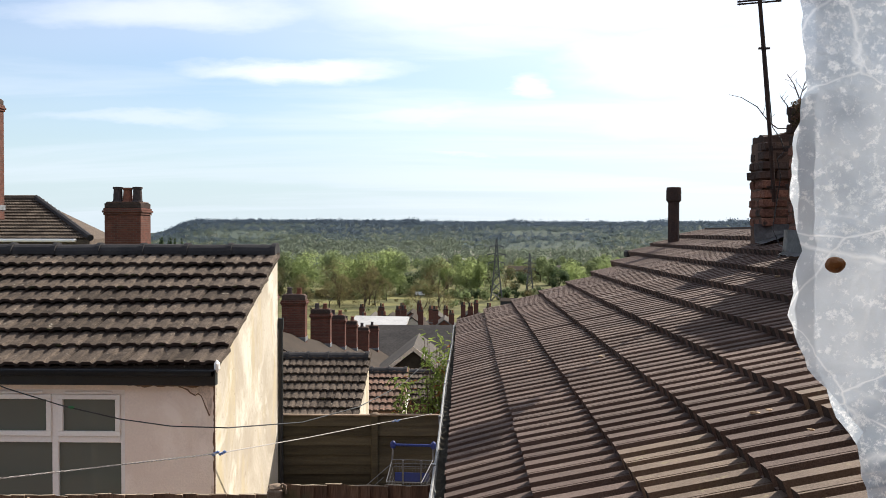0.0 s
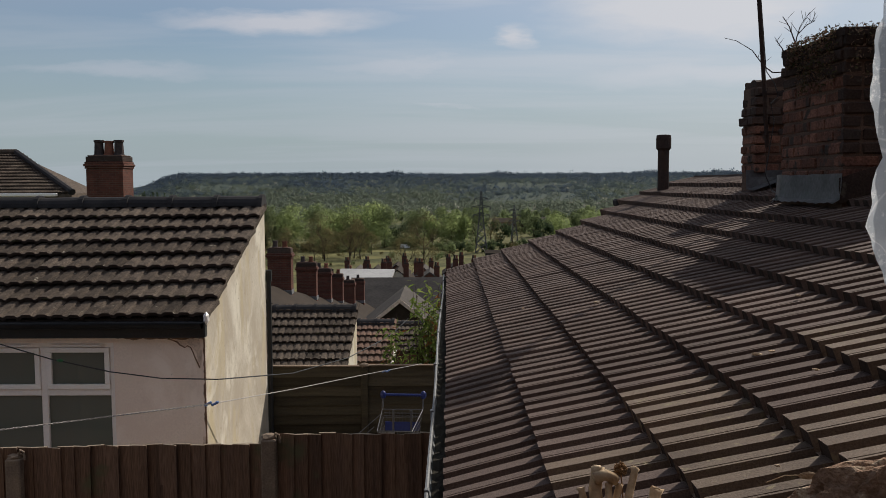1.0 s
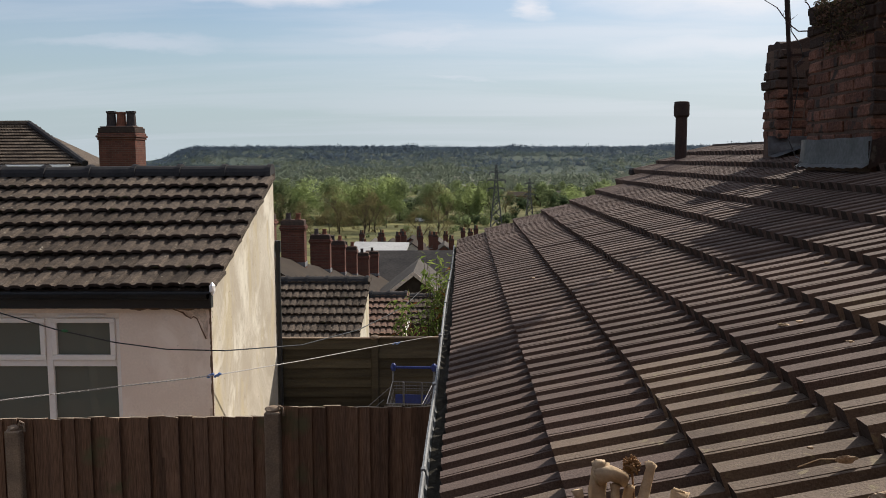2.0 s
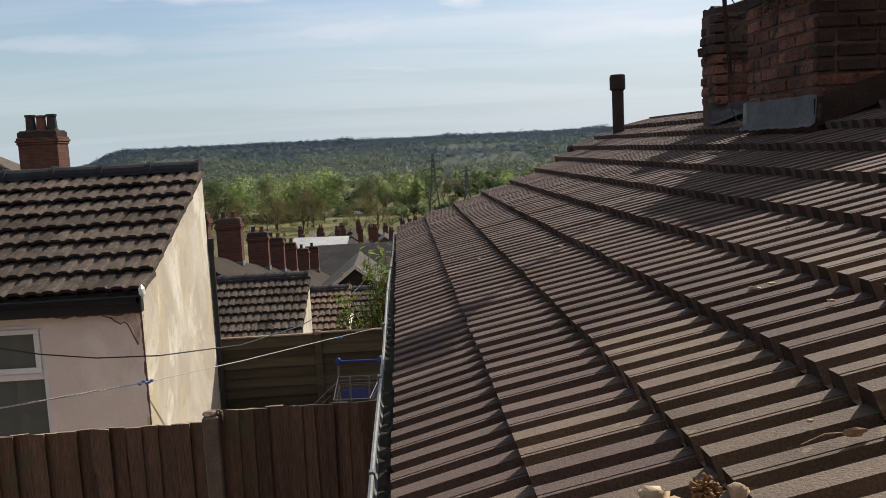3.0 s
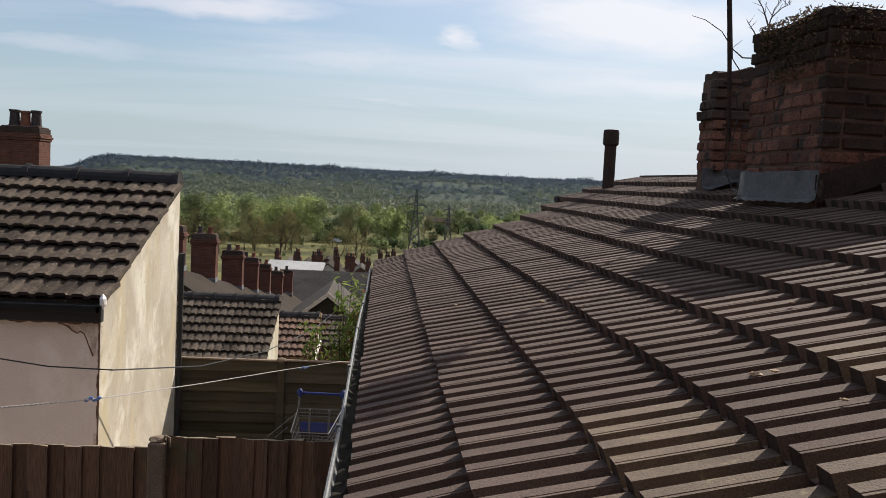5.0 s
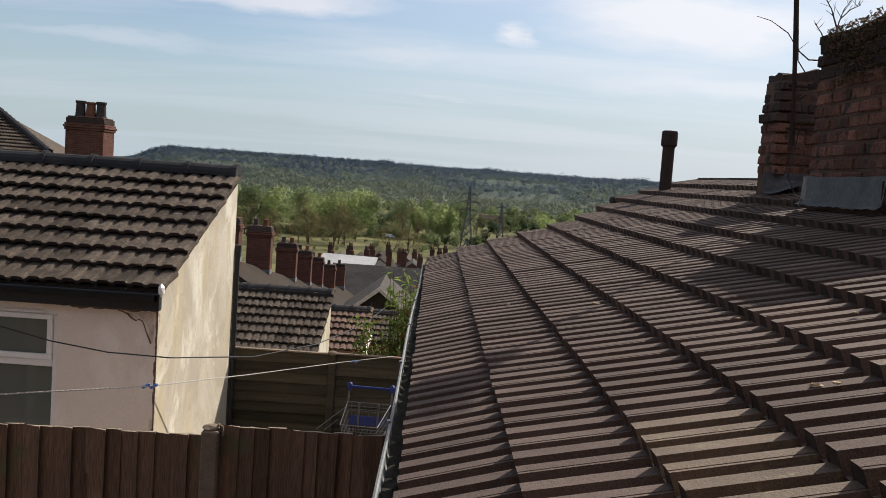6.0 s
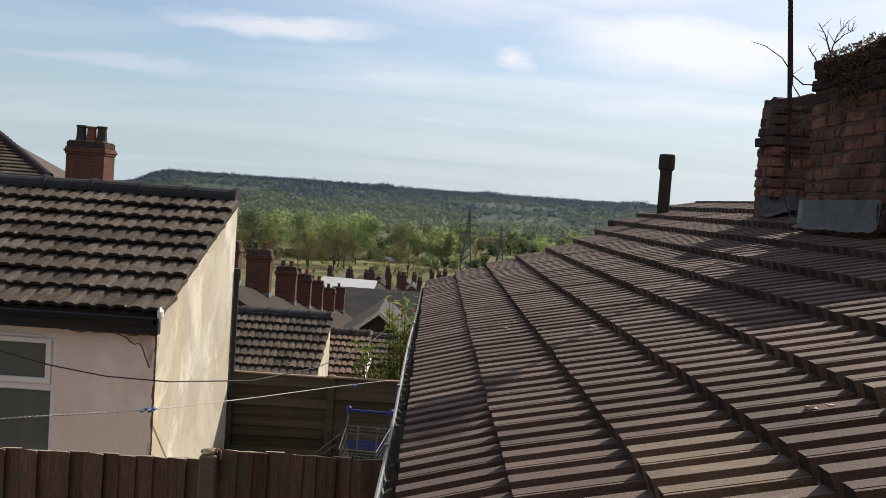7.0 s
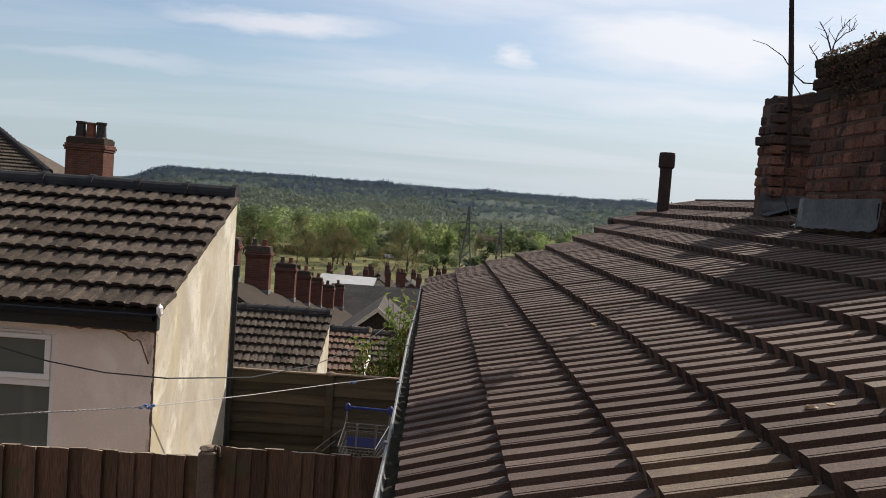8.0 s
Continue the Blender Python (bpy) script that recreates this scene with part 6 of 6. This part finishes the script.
def washing_line():
    t = thing("washing_line", "white twisted rope with blue knots strung across the yard", "rope", (0, 0, 0))
    a, k, b = Vector((-3.6, 4.6, 2.20)), Vector((-1.813, 6.33, 2.033)), Vector((-0.43, 12.26, 1.09))
    bm = bmesh.new()
    for ph in (0, math.pi):
        pts = []
        for i in range(220):
            p = a.lerp(k, i / 219)
            ang = i * 1.15 + ph
            pts.append(p + Vector((0, math.cos(ang) * 0.0032, math.sin(ang) * 0.0032)))
        tube(bm, pts, 0.0030, 4)
    part("twisted_rope", bm, ROPE_W, t)
    bm = bmesh.new()
    mid = [k, Vector((-1.56, 8.5, 1.632)), Vector((-1.03, 11, 1.235)), b]
    tube(bm, mid, 0.0042, 5)
    part("thin_line", bm, ROPE_W, t, "thinner grey line")
    for p, s in ((k, 1), (Vector((-0.87, 11.3, 1.195)), 2)):
        bm = bmesh.new()
        for i in range(6):
            lump(bm, p + Vector((0.016 * (i - 2.5), 0.008 * (i % 2), 0.009 * ((i * 7) % 3 - 1))), 0.012, i + s, (1.2, 1, 1), 0.4, 1)
        part("knot", bm, KNOT_BLUE, t, "frayed blue knot")
    c = thing("cable", "black cable sagging across the extension and yard", "cable", (0, 0, 0))
    bm = bmesh.new()
    tube(bm, [(-5.2, 8.7, 2.28), (-4.684, 8.72, 2.07), (-4.1, 8.7, 1.90), (-3.502, 8.7, 1.766), (-3.01, 8.8, 1.673), (-2.451, 8.9, 1.637), (-1.958, 10.5, 1.347), (-1.571, 13, 1.031), (-1.35, 15, 0.86), (-1.138, 17, 0.71), (-1.0, 20.6, 0.45)], 0.007, 6)
    part("run", bm, BLACK, c)
    bm = bmesh.new()
    lump(bm, (-4.0, 8.69, 1.885), 0.03, 2, (1.4, 0.5, 0.6), 0.3, 1)
    part("peg", bm, material("green_plastic", (0.02, 0.16, 0.05), (0.02, 0.12, 0.04), 0.5), c, "small green peg")


washing_line()


def trolley():
    t = thing("shopping_trolley", "wire shopping trolley with blue handle and flap", "shopping trolley", (-0.655, 11.3, -0.18))
    t.rotation_euler = (0, 0, radians(-4))
    w = 0.27
    bm = bmesh.new()
    top = [(-w, 0, 0.86), (w, 0, 0.86), (w * 0.8, -0.82, 0.80), (-w * 0.8, -0.82, 0.80)]
    bot = [(-w * 0.85, 0.0, 0.52), (w * 0.85, 0.0, 0.52), (w * 0.66, -0.72, 0.56), (-w * 0.66, -0.72, 0.56)]
    for loop in (top, bot):
        for i in range(4):
            tube(bm, [loop[i], loop[(i + 1) % 4]], 0.006, 5)
    for i in range(4):
        a0, a1, b0, b1 = Vector(top[i]), Vector(top[(i + 1) % 4]), Vector(bot[i]), Vector(bot[(i + 1) % 4])
        m = 12 if i in (0, 2) else 16
        for k in range(m + 1):
            tube(bm, [a0.lerp(a1, k / m), b0.lerp(b1, k / m)], 0.0018, 4)
        for q in (0.33, 0.66):
            tube(bm, [a0.lerp(b0, q), a1.lerp(b1, q)], 0.003, 4)
    for k in range(9):
        tube(bm, [Vector(bot[0]).lerp(Vector(bot[1]), k / 8), Vector(bot[3]).lerp(Vector(bot[2]), k / 8)], 0.0018, 4)
    part("basket", bm, STEEL, t)
    for s in (-1, 1):
        bm = bmesh.new()
        tube(bm, [(s * w, 0.02, 0.86), (s * w, 0.10, 1.02)], 0.012, 8)
        tube(bm, [(s * w * 0.85, 0.0, 0.52), (s * w * 0.9, 0.05, 0.16), (s * w * 0.9, -0.7, 0.14)], 0.012, 8)
        part("side_tube", bm, STEEL, t)
        bm = lump(bmesh.new(), (s * w, 0.10, 1.03), 0.05, 5 + s, (0.8, 0.8, 1.2), 0.1)
        part("handle_end", bm, BLUE, t)
        for y in (0.03, -0.66):
            bm = bmesh.new()
            tube(bm, [(s * w * 0.9 - 0.015, y, 0.06), (s * w * 0.9 + 0.015, y, 0.06)], 0.06, 14)
            part("wheel", bm, BLACK, t)
    bm = bmesh.new()
    tube(bm, [(-w, 0.10, 1.03), (w, 0.10, 1.03)], 0.017, 10)
    part("handle", bm, BLUE, t, "blue plastic handle")
    part("child_seat_flap", cube(-w * 0.85, w * 0.85, -0.03, -0.018, 0.58, 0.70, 0.004), BLUE, t, "blue plastic flap")
    bm = bmesh.new()
    for x in (-0.12, 0.12):
        box(bm, x - 0.012, x + 0.012, -0.04, -0.015, 0.55, 0.86)
    for z in (0.78, 0.82):
        tube(bm, [(-w * 0.9, -0.035, z), (w * 0.9, -0.035, z)], 0.005, 5)
    part("seat_frame", bm, STEEL, t)
    bm = bmesh.new()
    tube(bm, [(-0.60, -0.25, 0.55), (-0.26, -0.08, 0.83)], 0.006, 6)
    tube(bm, [(-0.50, -0.25, 0.55), (-0.36, -0.15, 0.66)], 0.005, 6)
    part("loose_rail", bm, STEEL, t, "bright bent rail")


trolley()


def shrub():
    t = thing("shrub", "straggling shrub with long pale green leaves beyond the fence", "shrub", (-0.55, 13.1, -1.5))
    rng = random.Random(77)
    bm = bmesh.new()
    verts, faces, wv, wf = [], [], [], []
    for i in range(84):
        a, b = max(rng.uniform(-0.55, 0.42), rng.uniform(-0.55, 0.42)), rng.uniform(-0.4, 0.4)
        top = Vector((a, b, rng.uniform(2.2, 3.3) + (0.35 if a > -0.05 else 0)))
        if a < -0.3:
            top.z = min(top.z, 2.9)
        root = Vector((0.25 + a * 0.3, b * 0.2, 0))
        mid = root.lerp(top, 0.55) + Vector((rng.uniform(-.1, .1), rng.uniform(-.1, .1), 0))
        tube(bm, [root, mid, top], [0.011, 0.008, 0.003], 4)
        withered = rng.random() < 0.12
        for k in range(34):
            p = mid.lerp(top, rng.uniform(-0.4, 1.05))
            d = Vector((rng.uniform(-1, 1), rng.uniform(-1, 1), rng.uniform(-0.5, 0.6))).normalized()
            s = d.cross(Vector((rng.uniform(-.3, .3), rng.uniform(-.3, .3), 1))).normalized()
            L, W = rng.uniform(0.09, 0.19), rng.uniform(0.014, 0.028)
            V, F = (wv, wf) if withered else (verts, faces)
            n = len(V)
            V += [p, p + d * L * 0.5 + s * W, p + d * L - Vector((0, 0, L * 0.3)), p + d * L * 0.5 - s * W]
            F.append((n, n + 1, n + 2, n + 3))
    part("stem", bm, TWIG, t)
    part("leaves", raw_mesh("leaves", verts, faces, [SHRUB]), None, t)
    if wv:
        part("withered_leaves", raw_mesh("withered_leaves", wv, wf, [SHRUB_R]), None, t, "withered orange-brown leaves")


shrub()


# ---------------------------------------------------------------- the opening round the camera
tagged(part("wall_sill", cube(-1.3, 5.4, 0.42, 0.79, -0.4, 3.335), MORTAR), "broken masonry wall below the opening", "wall", kind="structure")
# unseen side and back walls, made tall and wide to block sky light
tagged(part("wall_side", cube(0.66, 7.4, 0.42, 0.80, 3.335, 7.6), HOUSE_BRICK), "unseen masonry wall beside the opening, raised to block sky light", "wall", kind="structure")
tagged(part("wall_other_side", cube(-7.2, -1.3, 0.30, 0.745, -0.4, 7.6), HOUSE_BRICK), "unseen masonry wall beside the opening, raised to block sky light", "wall", kind="structure")
tagged(part("wall_back", cube(-7.2, 7.4, -3.2, -3.0, -0.4, 7.6), MORTAR), "unseen plain wall behind the room, raised to block sky light", "wall", kind="structure")
tagged(part("floor", cube(-7.2, 7.4, -3.0, 0.418, 1.9, 2.0), FENCE_DARK), "bare timber floor of the room", "floor", kind="structure")


def rubble():
    rng = random.Random(3)
    for i, (x, y, z, r, sq) in enumerate(((0.105, 0.74, 3.336, 0.030, (1.5, 0.9, 0.7)), (0.142, 0.75, 3.336, 0.022, (1.1, 0.9, 0.9)))):
        ob = part("mortar_lump", lump(bmesh.new(), (0, 0, 0), r, i + 2, sq, 0.5, 3), CHIP)
        ob.location = (x, y, z)
        tagged(ob, "pale broken mortar lump on the wall top", "rubble", "wall rubble")
    # cut hollow stalks standing out of the rubble
    for i, (a, m, b, r) in enumerate((((0.117, 0.755, 3.335), (0.121, 0.768, 3.362), (0.129, 0.78, 3.385), 0.0042), ((0.092, 0.76, 3.335), (0.090, 0.775, 3.366), (0.093, 0.78, 3.386), 0.0056),
                                      ((0.088, 0.77, 3.378), (0.098, 0.772, 3.381), (0.110, 0.77, 3.376), 0.0052), ((0.110, 0.76, 3.335), (0.109, 0.77, 3.356), (0.113, 0.775, 3.371), 0.0036),
                                      ((0.080, 0.755, 3.335), (0.078, 0.765, 3.356), (0.075, 0.77, 3.369), 0.0038), ((0.142, 0.76, 3.335), (0.145, 0.77, 3.354), (0.148, 0.775, 3.366), 0.0058), ((0.101, 0.755, 3.335), (0.101, 0.765, 3.352), (0.102, 0.77, 3.373), 0.0040))):
        t = thing("dry_stalk", "pale tan cut hollow stalk standing on the wall top", "dry stalk", a, "cut stalks")
        bm = bmesh.new()
        a, m, b = Vector((0, 0, 0)), Vector(m) - Vector(a), Vector(b) - Vector(a)
        e = (b - m).normalized()
        tube(bm, [a, m, b - e * r, b], [r * 1.1, r, r, r * 1.12], 10)
        tube(bm, [b - e * 0.001, b + e * 0.0006], [r * 0.7, r * 0.65], 10)
        for v in bm.verts:
            v.co += Vector((noise.noise(v.co * 190 + Vector((i, 0, 0))), noise.noise(v.co * 190 + Vector((0, i, 5))), noise.noise(v.co * 190 + Vector((9, 0, i))))) * r * 0.5
        part("stem", bm, STRAW, t, smooth=True)
    ob = part("stone", lump(bmesh.new(), (0, 0, 0), 0.062, 21, (1.5, 0.55, 0.95), 0.4, 4), STONE)
    ob.location = (0.362, 0.755, 3.345)
    tagged(ob, "rough brown broken stone on the wall top", "stone", "wall rubble")
    t = thing("dry_seed_head", "curled dry brown plant head on the wall top", "dry plant", (0.115, 0.78, 3.384))
    bm = bmesh.new()
    for i in range(80):
        d = Vector((rng.gauss(0, 1), rng.gauss(0, 1), rng.gauss(0, 1))).normalized()
        e = Vector((rng.gauss(0, 1), rng.gauss(0, 1), rng.gauss(0, 1))).normalized()
        tube(bm, [d * 0.003, d * 0.0055 + e * 0.001, d * 0.0055 + e * 0.002, d * 0.0045 + e * 0.003], 0.00075, 4)
    tube(bm, [(0, 0, 0), (0.001, -0.01, -0.03), (0.001, -0.02, -0.06)], 0.0008, 5)
    part("seed_tuft", bm, material("brown_seed_head", (0.30, 0.19, 0.10), (0.18, 0.10, 0.05), 0.9, 60, 200, 0.3, 0.2), t)


rubble()


def sheet():
    t = thing("polythene_sheet", "torn crinkled clear polythene sheet hanging in the opening", "plastic sheet", (0, 0, 0))
    edge_z = [3.338, 3.40, 3.482, 3.50, 3.522, 3.535, 3.557, 3.588, 3.624, 3.65, 3.677, 3.716, 3.765, 3.80, 3.88, 4.0, 4.3]
    edge_x = [0.330, 0.322, 0.317, 0.312, 0.310, 0.316, 0.294, 0.267, 0.256, 0.259, 0.264, 0.257, 0.259, 0.268, 0.262, 0.27, 0.28]
    rows = 110
    cols = 34
    bm = bmesh.new()
    grid = []
    for i in range(rows + 1):
        z = 3.34 + 0.92 * i / rows
        xe = float(np.interp(z, edge_z, edge_x)) + 0.004 * noise.noise(Vector((z * 60, 1, 2))) + 0.0025 * noise.noise(Vector((z * 190, 5, 2)))
        row = []
        for j in range(cols + 1):
            u = j / cols
            x = xe + (0.70 - xe) * u
            y = 0.600 + 0.014 * noise.noise(Vector((x * 9, z * 7, 0))) + 0.007 * noise.noise(Vector((x * 30, z * 19, 3))) + 0.012 * math.sin(x * 42 + z * 6) * u
            row.append(bm.verts.new((x, y, z)))
        grid.append(row)
    for a, b in zip(grid, grid[1:]):
        for j in range(cols):
            bm.faces.new((a[j], a[j + 1], b[j + 1], b[j]))
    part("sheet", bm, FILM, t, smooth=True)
    bm = bmesh.new()
    grid = []
    for i in range(61):
        z = 3.50 + 0.76 * i / 60
        xe = 0.288 + 0.010 * noise.noise(Vector((z * 7, 4, 1))) + 0.05 * max(0.0, (3.60 - z) / 0.10) ** 2 + 0.003 * noise.noise(Vector((z * 70, 4, 1)))
        grid.append([bm.verts.new((xe + (0.70 - xe) * j / 16, 0.632 + 0.010 * noise.noise(Vector((j * 0.4, z * 8, 6))), z)) for j in range(17)])
    for a, b in zip(grid, grid[1:]):
        for j in range(16):
            bm.faces.new((a[j], a[j + 1], b[j + 1], b[j]))
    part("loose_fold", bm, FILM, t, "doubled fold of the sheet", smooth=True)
    bm = bmesh.new()
    lump(bm, (0.2885, 0.592, 3.664), 0.0068, 3, (1.15, 0.7, 0.9), 0.12, 3)
    part("stud", bm, material("brown_stud", (0.28, 0.12, 0.03), (0.16, 0.06, 0.02), 0.5, 60, 200, 0.4), t, "small round brown stud")


sheet()


def roof_litter():
    rng = random.Random(15)

    def on_roof(x, y, up):
        return Vector((x, y, 2.784 + 0.338 * x + up))

    for i, (x, y, r) in enumerate(((0.737, 4.52, 0.013), (0.95, 2.75, 0.011), (0.99, 2.73, 0.008), (0.696, 1.894, 0.005), (1.3, 3.3, 0.007), (0.55, 3.2, 0.005), (1.05, 3.6, 0.006), (0.4, 5.1, 0.007), (1.004, 2.429, 0.007), (1.9, 5.2, 0.012))):
        ob = part("mortar_crumb", lump(bmesh.new(), (0, 0, 0), r, i + 40, (1.4, 1, 0.5), 0.6, 2), CHIP)
        ob.location = on_roof(x, y, -0.002)
        tagged(ob, "pale mortar crumb lying on the tiles", "rubble", "roof litter")
    t = thing("cobweb_scrap", "pale fluffy scrap with a dry stalk on the tiles", "litter", on_roof(0.677, 1.801, 0.010))
    bm = bmesh.new()
    lump(bm, (0.05, 0, 0.004), 0.013, 3, (1.7, 0.3, 0.6), 0.5, 2)
    part("fluff", bm, CHIP, t)
    bm = bmesh.new()
    tube(bm, [(0.03, 0, 0.004), (0.0, 0.004, 0.002), (-0.042, 0, -0.012)], 0.0013, 5)
    part("stalk", bm, STRAW, t)


roof_litter()
